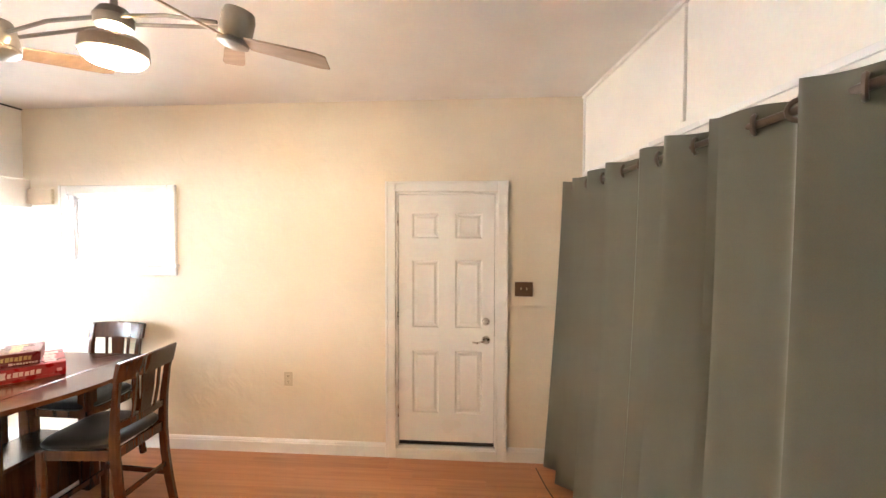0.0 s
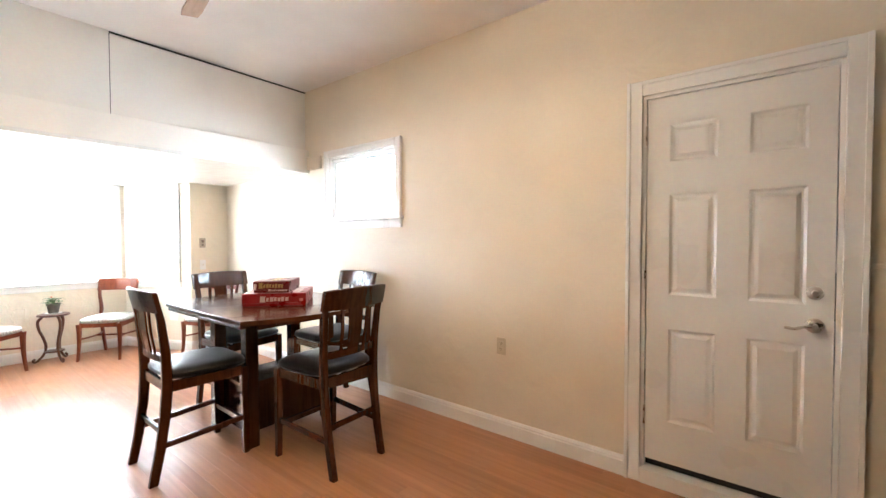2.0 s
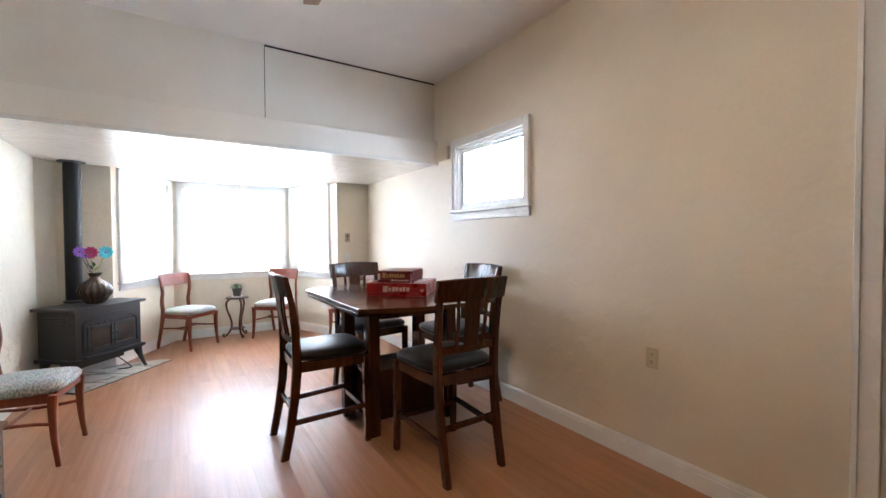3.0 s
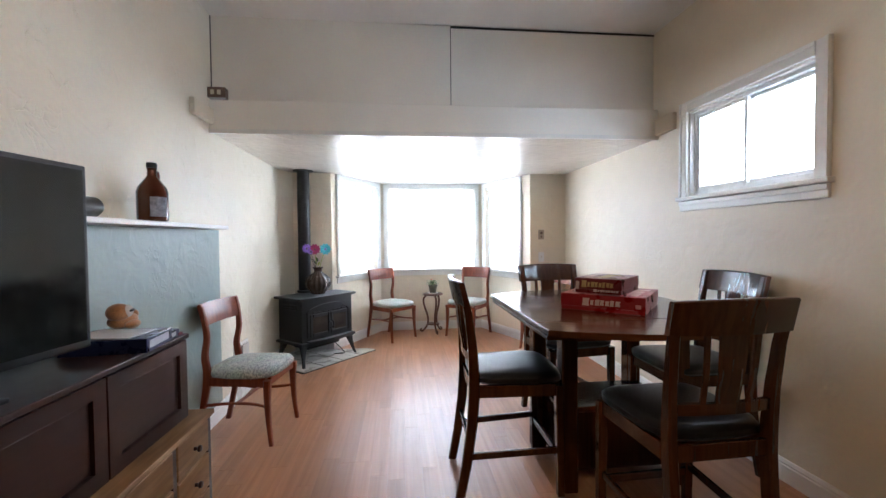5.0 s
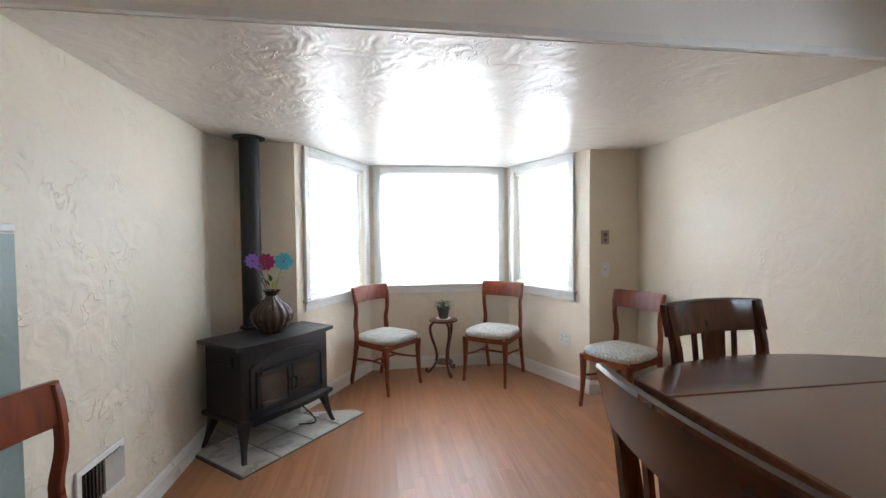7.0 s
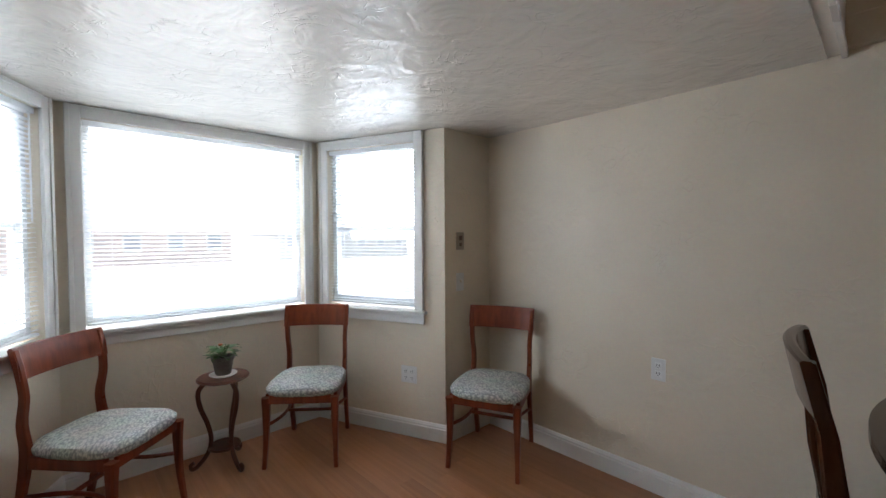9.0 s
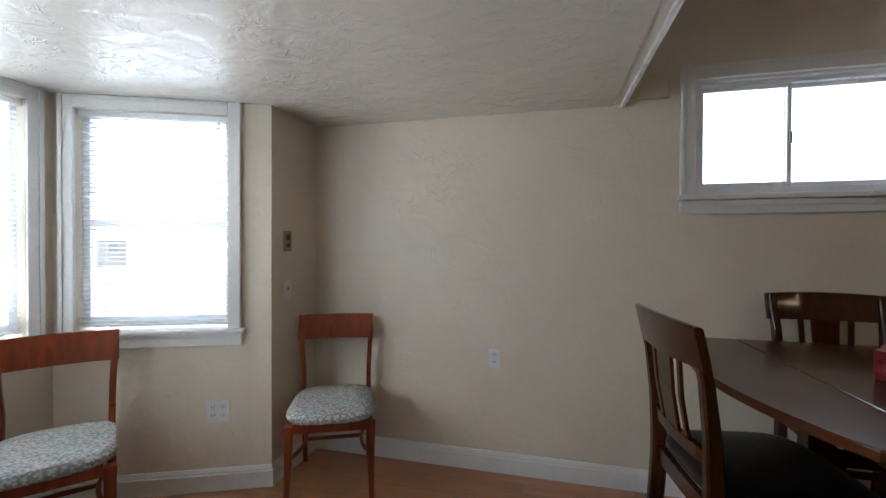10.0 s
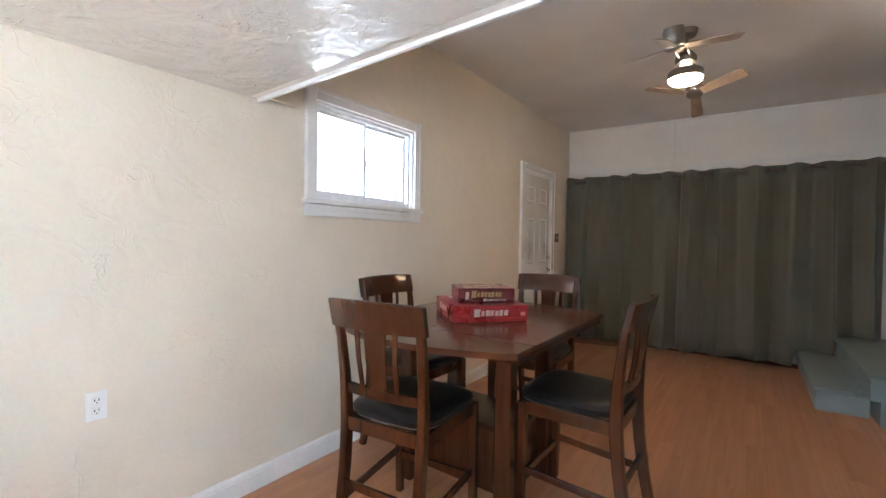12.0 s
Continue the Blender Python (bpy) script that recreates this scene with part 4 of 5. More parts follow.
def side_chair(m, label):
    """Faces +y, back legs near y = 0, front legs near y = 0.42."""
    ch = thing("side_chair", label, "chair", m @ Matrix.Diagonal((1, 1, 0.985, 1)), "cherry side chairs")
    for s in (-1, 1):
        pts = curve_points([(s * 0.185, -0.05, 0), (s * 0.185, 0.0, 0.22), (s * 0.185, 0.035, 0.43), (s * 0.186, 0.022, 0.56), (s * 0.19, 0.040, 0.68), (s * 0.196, 0.030, 0.79), (s * 0.20, 0.008, 0.888)], 4)
        part("back_leg", limb(bmesh.new(), pts, [(0.026, 0.034 + 0.014 * math.exp(-((p.z - 0.43) / 0.15) ** 2)) for p in pts]), CHERRY, ch)
        pts = curve_points([(s * 0.205, 0.445, 0), (s * 0.200, 0.428, 0.15), (s * 0.198, 0.422, 0.30), (s * 0.198, 0.425, 0.415)], 4)
        part("front_leg", limb(bmesh.new(), pts, [(0.025 + 0.020 * (p.z / 0.415) ** 1.4, 0.025 + 0.020 * (p.z / 0.415) ** 1.4) for p in pts]), CHERRY, ch)
        part("side_rail", bar(bmesh.new(), (s * 0.186, 0.05, 0.40), (s * 0.197, 0.405, 0.40), 0.022, 0.055), CHERRY, ch)
        pts = curve_points([(s * 0.186, 0.02, 0.245), (s * 0.15, 0.16, 0.245), (s * 0.155, 0.30, 0.245), (s * 0.198, 0.422, 0.245)], 5)
        part("side_stretcher", tube(bmesh.new(), pts, 0.010, 8), CHERRY, ch, smooth=True)
    part("front_rail", bar(bmesh.new(), (-0.177, 0.425, 0.402), (0.177, 0.425, 0.402), 0.022, 0.05), CHERRY, ch)
    part("back_rail", bar(bmesh.new(), (-0.172, 0.03, 0.40), (0.172, 0.03, 0.40), 0.022, 0.055), CHERRY, ch)
    part("cross_stretcher", bar(bmesh.new(), (-0.15, 0.20, 0.245), (0.15, 0.20, 0.245), 0.016, 0.018), CHERRY, ch)
    rings = []
    for i in range(13):
        u = -1 + 2 * i / 12
        x, d = u * 0.212, -0.03 * (1 - u * u)
        rings.append([(x, 0.028 + d, 0.757), (x, 0.048 + d, 0.757), (x, 0.038 + d, 0.83), (x, 0.018 + d, 0.896), (x, 0.000 + d, 0.896), (x, 0.018 + d, 0.83)])
    part("crest_rail", loft(bmesh.new(), rings), CHERRY, ch, smooth=True)
    rings = []
    for z, g in ((0.424, 0.0), (0.438, 0.012), (0.458, 0.013), (0.474, 0.002), (0.484, -0.03), (0.490, -0.09)):
        ring = []
        for k in range(32):
            a = 2 * math.pi * k / 32
            c, s = math.cos(a), math.sin(a)
            r = (abs(c) ** 4 + abs(s) ** 4) ** -0.25
            ring.append(((0.205 + g) * r * c * (1 + 0.05 * s), 0.235 + (0.215 + g) * r * s, z))
        rings.append(ring)
    part("seat_cushion", loft(bmesh.new(), rings), UPHOLSTERY, ch, "grey-green leaf-print padded seat", smooth=True)
    return ch


SC = "cherry wood chair with leaf-print seat"
side_chair(pose(-3.91, 0.735, 0, 0, 0, -8), SC + " by the wall")
side_chair(pose(-6.54, 1.685, 0, 0, 0, -46), SC + " in the bay")
side_chair(pose(-6.565, 2.985, 0, 0, 0, -130), SC + " in the bay")
side_chair(pose(-5.63, 3.815, 0, 0, 0, -156), SC + " in the corner")

# ---- plant stand ----
ps = thing("plant_stand", "small round dark cherry plant stand on three scrolled legs", "side table", pose(-6.55, 2.385, 0))
part("tabletop", lathe(bmesh.new(), [(0.02, 0.515), (0.125, 0.516), (0.138, 0.522), (0.140, 0.530), (0.132, 0.537), (0.02, 0.538)], 28), STAND_WOOD, ps, smooth=True)
part("lower_shelf", lathe(bmesh.new(), [(0.01, 0.118), (0.085, 0.119), (0.088, 0.126), (0.084, 0.132), (0.01, 0.133)], 24), STAND_WOOD, ps, smooth=True)
for k in range(3):
    a = radians(15 + 120 * k)
    prof = [(0.085, 0.515), (0.128, 0.46), (0.120, 0.37), (0.085, 0.27), (0.068, 0.18), (0.085, 0.10), (0.135, 0.035), (0.165, 0.022), (0.172, 0.045), (0.155, 0.055)]
    pts = curve_points([(r * math.cos(a), r * math.sin(a), z) for r, z in prof], 5)
    n = len(pts)
    part("leg", tube(bmesh.new(), pts, [0.014 - 0.003 * i / n for i in range(n)], 8), STAND_WOOD, ps, smooth=True)
pp = thing("potted_plant", "small leafy green plant in a mottled pot on a saucer", "plant", pose(-6.55, 2.385, 0.5385))
part("saucer", lathe(bmesh.new(), [(0.01, 0), (0.062, 0.001), (0.075, 0.010), (0.072, 0.013), (0.055, 0.006), (0.01, 0.005)], 24), WHITE_PLASTIC, pp, smooth=True)
part("pot", lathe(bmesh.new(), [(0.038, 0.0065), (0.042, 0.01), (0.056, 0.092), (0.062, 0.094), (0.063, 0.112), (0.057, 0.112), (0.053, 0.095), (0.01, 0.09)], 24), POT, pp, smooth=True)
part("soil", lathe(bmesh.new(), [(0.002, 0.096), (0.053, 0.096), (0.05, 0.101), (0.002, 0.104)], 16), SOIL, pp)


def leaf_blade(bm, base, tip, width, droop=0.2):
    base, tip = Vector(base), Vector(tip)
    d = tip - base
    side = d.cross(Vector((0, 0, 1)))
    side = (side if side.length > 1e-6 else Vector((1, 0, 0))).normalized() * width
    up = side.cross(d).normalized() * d.length * droop
    ctr = [base, base + d * 0.35 + up * 0.5, base + d * 0.7 + up * 0.45, tip]
    ws = (0.15, 1.0, 0.8, 0.05)
    rows = [(bm.verts.new(c - side * w + up * 0.12), bm.verts.new(c), bm.verts.new(c + side * w + up * 0.12)) for c, w in zip(ctr, ws)]
    for r, s in zip(rows, rows[1:]):
        bm.faces.new((r[0], r[1], s[1], s[0]))
        bm.faces.new((r[1], r[2], s[2], s[1]))


bm = bmesh.new()
for k in range(46):
    a, r = random.uniform(0, 6.283), random.uniform(0.02, 0.05)
    h = random.uniform(0.11, 0.19)
    b0 = Vector((0.3 * r * math.cos(a), 0.3 * r * math.sin(a), h * 0.85))
    ln = random.uniform(0.03, 0.05)
    leaf_blade(bm, b0 + Vector((r * 0.6 * math.cos(a), r * 0.6 * math.sin(a), 0.01)), b0 + Vector(((r + ln) * math.cos(a), (r + ln) * math.sin(a), random.uniform(-0.01, 0.03))), random.uniform(0.012, 0.02))
part("leaves", bm, LEAF, pp)
bm = bmesh.new()
for k in range(9):
    a = 2.4 * k
    tube(bm, [(0, 0, 0.10), (0.02 * math.cos(a), 0.02 * math.sin(a), 0.14), (0.035 * math.cos(a), 0.035 * math.sin(a), 0.175)], 0.0018, 5)
part("stems", bm, LEAF, pp)
part("flower", lathe(bmesh.new(), [(0.002, 0), (0.012, 0.006), (0.013, 0.012), (0.003, 0.014)], 10, (0.028, -0.02, 0.18)), FLOWER_ORANGE, pp)

# ---- hearth and stove ----
HU = Vector((-0.768, 0.640, 0)).normalized()
HM = Matrix.Translation((-5.02, 1.035, 0)) @ Matrix.Rotation(math.atan2(HU.y, HU.x), 4, "Z")
# hearth frame: u runs along the front edge, v towards the corner behind the stove
hearth = thing("hearth", "pale grey tiled corner hearth with dark joints", "hearth", HM)


def hearth_clip(bm):
    """Trims the tiles at the two walls behind."""
    for co, no in (((0, SOUTH + 0.019, 0), (0, -1, 0)), ((STUB_X + 0.019, 0, 0), (-1, 0, 0))):
        inv = HM.inverted()
        bmesh.ops.bisect_plane(bm, geom=bm.verts[:] + bm.edges[:] + bm.faces[:], plane_co=inv @ Vector(co), plane_no=inv.to_3x3() @ Vector(no), clear_outer=True)
    return bm


part("grout", hearth_clip(boxed(0, 0.985, 0.0, 0.95, 0.0005, 0.006)), GROUT, hearth)
part("edge_strip", hearth_clip(boxed(-0.014, 0.0, 0.0, 0.95, 0.0005, 0.012)), GROUT, hearth)
for i in range(4):
    for j in range(4):
        u, v, s = 0.004 + i * 0.246, 0.004 + j * 0.246, 0.235
        bm = hearth_clip(boxed(u, u + s, v, v + s, 0.0062, 0.0135, 0.0015))
        if bm.faces:
            part("tile", bm, TILE, hearth)
        else:
            bm.free()

SF = Matrix.Translation((-5.152, 0.992, 0.0135)) @ Matrix.Rotation(math.atan2(HU.y, HU.x) , 4, "Z")
stove = thing("wood_stove", "black cast iron stove with arched glass doors on splayed legs", "stove", SF)
SWd, SD, SB, STp = 0.70, 0.42, 0.235, 0.655


def bowed(u0, u1, v0, v1, b, n=12):
    """A rectangle whose front edge bows out by b."""
    front = [(u0 + (u1 - u0) * i / n, v0 - b * (1 - (2 * i / n - 1) ** 2)) for i in range(n + 1)]
    return front + [(u1, v1), (u0, v1)]


part("body", prism(bmesh.new(), bowed(0.02, SWd - 0.02, 0.03, SD - 0.02, 0.03), SB, STp, 0.006), IRON, stove)
bm = prism(bmesh.new(), bowed(-0.02, SWd + 0.02, 0.0, SD + 0.01, 0.035), STp + 0.0005, STp + 0.028, 0.008)
part("top_plate", bm, IRON, stove)
bm = prism(bmesh.new(), bowed(-0.005, SWd + 0.005, 0.0, SD, 0.035), SB - 0.03, SB - 0.0005, 0.008)
part("base_plate", bm, IRON, stove)
part("ash_lip", prism(bmesh.new(), bowed(0.06, SWd - 0.06, -0.035, 0.02, 0.04), SB + 0.0, SB + 0.016, 0.005), IRON, stove)
part("burner_box", boxed(0.14, 0.56, 0.10, 0.34, SB - 0.10, SB - 0.031, 0.006), IRON, stove)


def front_v(u, extra=0.0):
    t = (u - 0.02) / (SWd - 0.04)
    return 0.03 - 0.03 * (1 - (2 * t - 1) ** 2) - extra


# arched frame round the doors
outer, inner = [], []
for k in range(25):
    t = k / 24
    u = 0.07 + 0.56 * t
    z = SB + 0.30 + 0.075 * math.sin(math.pi * t) ** 0.6
    outer.append((u, z))
    inner.append((0.35 + (u - 0.35) * 0.91, z - 0.026))
line_o = [(0.07, SB + 0.05)] + outer + [(0.63, SB + 0.05)]
line_i = [(0.095, SB + 0.05)] + inner + [(0.605, SB + 0.05)]
bm = bmesh.new()
rings = []
for (uo, zo), (ui, zi) in zip(line_o, line_i):
    rings.append([(uo, front_v(uo, -0.002), zo), (uo, front_v(uo, 0.016), zo), (ui, front_v(ui, 0.016), zi), (ui, front_v(ui, -0.002), zi)])
loft(bm, rings)
part("door_surround", bm, IRON, stove)
for u0, u1 in ((0.105, 0.347), (0.353, 0.595)):
    d = bmesh.new()
    z0, z1 = SB + 0.05, SB + 0.275
    for a, b, c, e in ((u0, u0 + 0.028, z0, z1), (u1 - 0.028, u1, z0, z1), (u0 + 0.028, u1 - 0.028, z0, z0 + 0.03), (u0 + 0.028, u1 - 0.028, z1 - 0.03, z1)):
        v = front_v((a + b) / 2)
        box(d, a, b, v - 0.014, v + 0.01, c, e, 0.003)
    door = part("stove_door", d, IRON, stove)
    v = front_v((u0 + u1) / 2)
    part("pane", boxed(u0 + 0.027, u1 - 0.027, v - 0.004, v + 0.006, z0 + 0.029, z1 - 0.029), STOVE_GLASS, door)
    hu = u1 - 0.014 if u0 < 0.2 else u0 + 0.014
    hv = front_v(hu)
    part("handle", tube(bmesh.new(), curve_points([(hu, hv - 0.014, z0 + 0.13), (hu, hv - 0.035, z0 + 0.12), (hu, hv - 0.036, z0 + 0.07), (hu, hv - 0.014, z0 + 0.06)], 4), 0.006, 8), IRON, door)
for k in range(7):
    part("grille_bar", boxed(0.14 + 0.062 * k, 0.185 + 0.062 * k, front_v(0.16 + 0.062 * k, 0.006), front_v(0.16 + 0.062 * k, -0.004), SB + 0.285, SB + 0.297, 0.001), IRON, stove)
# louvre recess on the side
part("side_vent", boxed(0.012, 0.022, 0.10, 0.33, STp - 0.11, STp - 0.045, 0.003), SLOT, stove)
for k in range(3):
    part("vent_bar", boxed(0.006, 0.018, 0.10, 0.33, STp - 0.104 + 0.022 * k, STp - 0.094 + 0.022 * k, 0.002), IRON, stove)
for u, v, du, dv in ((0.05, 0.05, -0.03, -0.05), (SWd - 0.05, 0.05, 0.03, -0.05), (0.05, SD - 0.06, -0.04, 0.04), (SWd - 0.05, SD - 0.06, 0.04, 0.04)):
    pts = curve_points([(u + du * 1.5, v + dv * 1.2, 0.0), (u + du * 1.2, v + dv * 0.9, 0.03), (u + du * 0.5, v + dv * 0.3, 0.13), (u, v, SB - 0.03)], 4)
    part("leg", limb(bmesh.new(), pts, [(0.026 + 0.05 * (p.z / (SB - 0.03)) ** 2, 0.026 + 0.04 * (p.z / (SB - 0.03)) ** 2) for p in pts]), IRON, stove)
part("side_knob", tube(bmesh.new(), [(SWd - 0.02, 0.12, STp - 0.12), (SWd + 0.025, 0.12, STp - 0.12)], 0.012, 10), IRON, stove)
part("gas_line", tube(bmesh.new(), curve_points([(0.55, 0.2, SB - 0.09), (0.62, 0.12, 0.03), (0.58, 0.05, 0.012), (0.50, 0.12, 0.012)], 6), 0.005, 6), CORD, stove)
fp = thing("flue_pipe", "black metal flue pipe rising to the low ceiling", "stove pipe", pose(-5.715, 0.90, 0.697))
part("pipe", lathe(bmesh.new(), [(0.066, 0.0), (0.066, 0.55), (0.068, 0.552), (0.068, 0.575), (0.066, 0.577), (0.066, LOW - 0.697)], 28), PIPE, fp, smooth=True)
part("collar", lathe(bmesh.new(), [(0.08, 0), (0.085, 0.004), (0.085, 0.02), (0.0665, 0.026)], 28), IRON, fp, smooth=True)
part("ceiling_collar", lathe(bmesh.new(), [(0.0665, LOW - 0.697 - 0.012), (0.105, LOW - 0.697 - 0.010), (0.108, LOW - 0.697 - 0.001)], 28), PIPE, fp, smooth=True)

vase = thing("vase", "brown glazed ribbed pottery vase with a fluted neck", "vase", pose(-5.545, 1.075, 0.697))
prof = [(0.062, 0), (0.07, 0.004), (0.095, 0.04), (0.128, 0.09), (0.134, 0.125), (0.12, 0.165), (0.08, 0.205), (0.045, 0.23), (0.036, 0.25), (0.045, 0.272), (0.058, 0.285), (0.05, 0.283), (0.03, 0.25)]
part("body", lathe(bmesh.new(), prof, 96, flute=0.035, flutes=16), GLAZE, vase, smooth=True)
fl = thing("metal_flowers", "three painted metal flowers, violet, crimson and turquoise, standing in the vase", "flowers", pose(-5.545, 1.075, 0.70))
VIEW = Vector((0.94, 0.33, 0)).normalized()
SIDE = Vector((-VIEW.y, VIEW.x, 0))
for u, z, r, mat, nm in ((-0.115, 0.485, 0.052, PURPLE, "violet bloom"), (-0.035, 0.475, 0.062, MAGENTA, "crimson bloom"), (0.075, 0.475, 0.066, TURQUOISE, "turquoise bloom"), (-0.075, 0.45, 0.03, PURPLE, "small violet bloom")):
    c = SIDE * u + VIEW * 0.03 + Vector((0, 0, z))
    part("stem", tube(bmesh.new(), curve_points([(0, 0, 0.02), (SIDE.x * u * 0.2, SIDE.y * u * 0.2, 0.25), tuple(c - VIEW * 0.01)], 6), 0.003, 6), LIME if r > 0.06 else BRONZE, fl)
    bm = bmesh.new()
    for layer, (k, rr, off) in enumerate(((10, r, 0), (9, r * 0.7, 0.012))):
        for i in range(k):
            a = 2 * math.pi * i / k + 0.3 * layer
            d = SIDE * math.cos(a) + Vector((0, 0, 1)) * math.sin(a)
            t = -SIDE * math.sin(a) + Vector((0, 0, 1)) * math.cos(a)
            w = rr * 0.3
            q = [c + d * rr * 0.12 + VIEW * off, c + d * rr * 0.65 + t * w + VIEW * (off + 0.014), c + d * rr + VIEW * (off + 0.006), c + d * rr * 0.65 - t * w + VIEW * (off + 0.014)]
            mid = c + d * rr * 0.62 + VIEW * (off + 0.006)
            vs, mv = [bm.verts.new(p) for p in q], bm.verts.new(mid)
            for j in range(4):
                bm.faces.new((vs[j], vs[(j + 1) % 4], mv))
    bl = part("bloom", bm, mat, fl, nm)
    dot = lathe(bmesh.new(), [(0.001, 0), (0.011, 0.002), (0.009, 0.010), (0.001, 0.012)], 10)
    dot.transform(Matrix.Translation(c + VIEW * 0.014) @ VIEW.to_track_quat("Z", "Y").to_matrix().to_4x4())
    part("centre", dot, PURPLE if mat is TURQUOISE else BRONZE, bl)
for u, z, mat in ((-0.05, 0.36, LEAF), (-0.02, 0.39, LEAF), (0.07, 0.375, LIME), (-0.08, 0.375, LEAF), (0.02, 0.345, LIME)):
    bm = bmesh.new()
    leaf_blade(bm, SIDE * u * 0.3 + Vector((0, 0, z - 0.05)), SIDE * u + VIEW * 0.02 + Vector((0, 0, z)), 0.016)
    part("leaf", bm, mat, fl)

# ---- cabinet, chest and what stands on them ----
chest = thing("wooden_chest", "worn oak low chest of drawers with small round knobs", "chest of drawers", pose(-2.93, SOUTH + 0.02, 0))
CW, CD, CH = 1.62, 0.455, 0.535
part("top", boxed(0, CW, 0, CD, CH - 0.022, CH, 0.004), CHEST_WOOD, chest)
part("carcass", boxed(0.015, CW - 0.015, 0.003, CD - 0.03, 0.05, CH - 0.0225, 0.002), CHEST_WOOD, chest)
part("plinth", boxed(0.02, CW - 0.02, 0.01, CD - 0.05, 0.0, 0.049), CHEST_WOOD, chest)
COLS = (0.015, 0.295, 0.945, CW - 0.043)
for x in COLS:
    part("stile", boxed(x, x + 0.028, CD - 0.03, CD - 0.012, 0.05, CH - 0.023, 0.002), CABINET_WOOD, chest)
for xa, xb in zip(COLS, COLS[1:]):
    x0, x1 = xa + 0.030, xb - 0.002
    for z0, z1 in ((0.06, 0.205), (0.215, 0.36), (0.37, 0.505)):
        dr = part("drawer", boxed(x0, x1, CD - 0.03, CD - 0.008, z0, z1, 0.004), CHEST_WOOD, chest)
        kn = lathe(bmesh.new(), [(0.008, 0), (0.007, 0.012), (0.014, 0.018), (0.012, 0.027), (0.002, 0.029)], 12)
        kn.transform(Matrix.Translation(((x0 + x1) / 2, CD - 0.008, (z0 + z1) / 2)) @ Matrix.Rotation(-math.pi / 2, 4, "X"))
        part("knob", kn, CABINET_WOOD, dr)
cab = thing("cabinet", "dark cherry low cabinet with panelled doors, set on the chest", "cabinet", pose(-2.85, SOUTH + 0.02, CH + 0.001))
KW, KD, KH = 1.45, 0.385, 0.355
part("top", boxed(-0.008, KW, 0, KD + 0.006, KH - 0.02, KH, 0.004), CABINET_WOOD, cab)
part("body", boxed(0, KW - 0.008, 0.002, KD - 0.022, 0, KH - 0.0205, 0.002), CABINET_WOOD, cab)
for k in range(3):
    x0, x1 = 0.004 + k * 0.48, 0.004 + k * 0.48 + 0.472
    dr = part("door", wall_cells(bmesh.new(), x0, x1, 0.006, KH - 0.026, KD - 0.0215, KD, [(x0 + 0.055, x1 - 0.055, 0.056, KH - 0.076)]), CABINET_WOOD, cab)
    part("panel", boxed(x0 + 0.058, x1 - 0.058, KD - 0.02, KD - 0.010, 0.059, KH - 0.079, 0.004), CABINET_WOOD, dr)
KT = CH + 0.001 + KH
tv = thing("television", "black flat television on a low stand on the cabinet", "television", pose(-1.93, 0.89, KT, 0, 0, -8))
part("panel", boxed(-0.50, 0.50, -0.02, 0.022, 0.06, 0.63, 0.006), BLACK_PLASTIC, tv)
part("screen", boxed(-0.485, 0.485, 0.0215, 0.0235, 0.085, 0.615), SCREEN, tv)
part("stand", boxed(-0.20, 0.20, -0.09, 0.09, 0.0, 0.014, 0.005), BLACK_PLASTIC, tv)
part("neck", boxed(-0.05, 0.05, -0.03, -0.005, 0.0145, 0.09, 0.004), BLACK_PLASTIC, tv)
gp = [("game_box", "dark blue board game box with a pale top", -2.63, 0.93, KT, 0.20, 0.27, 0.050, 6, BLUE_CARD),
      ("paper_stack", "loose grey-white rule sheets lying on the game box", -2.62, 0.92, KT + 0.051, 0.15, 0.21, 0.006, -4, PAPER),
      ("game_box", "flat blue and white card box", -2.755, 0.93, KT, 0.10, 0.24, 0.03, 3, BLUE_CARD),
      ("booklet", "thin red-edged booklet on the cabinet", -2.822, 0.95, KT, 0.03, 0.2, 0.012, -3, DARK_RED_CARD)]
for nm, lb, x, y, z, a, b, h, rz, mt in gp:
    g = thing(nm, lb, "game box" if "game" in nm else "paper", pose(x, y, z + 0.0005, 0, 0, rz))
    part("body", boxed(-a / 2, a / 2, -b / 2, b / 2, 0, h, 0.002), mt, g)
    if mt is BLUE_CARD:
        part("front_print", boxed(-a / 2 + 0.03, a / 2 - 0.02, b / 2 - 0.0005, b / 2 + 0.001, h * 0.25, h * 0.8), PAPER, g)
        part("side_print", boxed(-a / 2 - 0.001, -a / 2 + 0.001, -b / 2 + 0.04, b / 2 - 0.04, h * 0.3, h * 0.75), PAPER, g)


def ellipsoid(bm, c, r, seg=14):
    rings = [[(c[0] + r[0] * math.sin(a) * math.cos(b), c[1] + r[1] * math.sin(a) * math.sin(b), c[2] - r[2] * math.cos(a)) for b in (2 * math.pi * k / seg for k in range(seg))] for a in (math.pi * (i + 0.15) / 9.3 for i in range(10))]
    return loft(bm, rings)


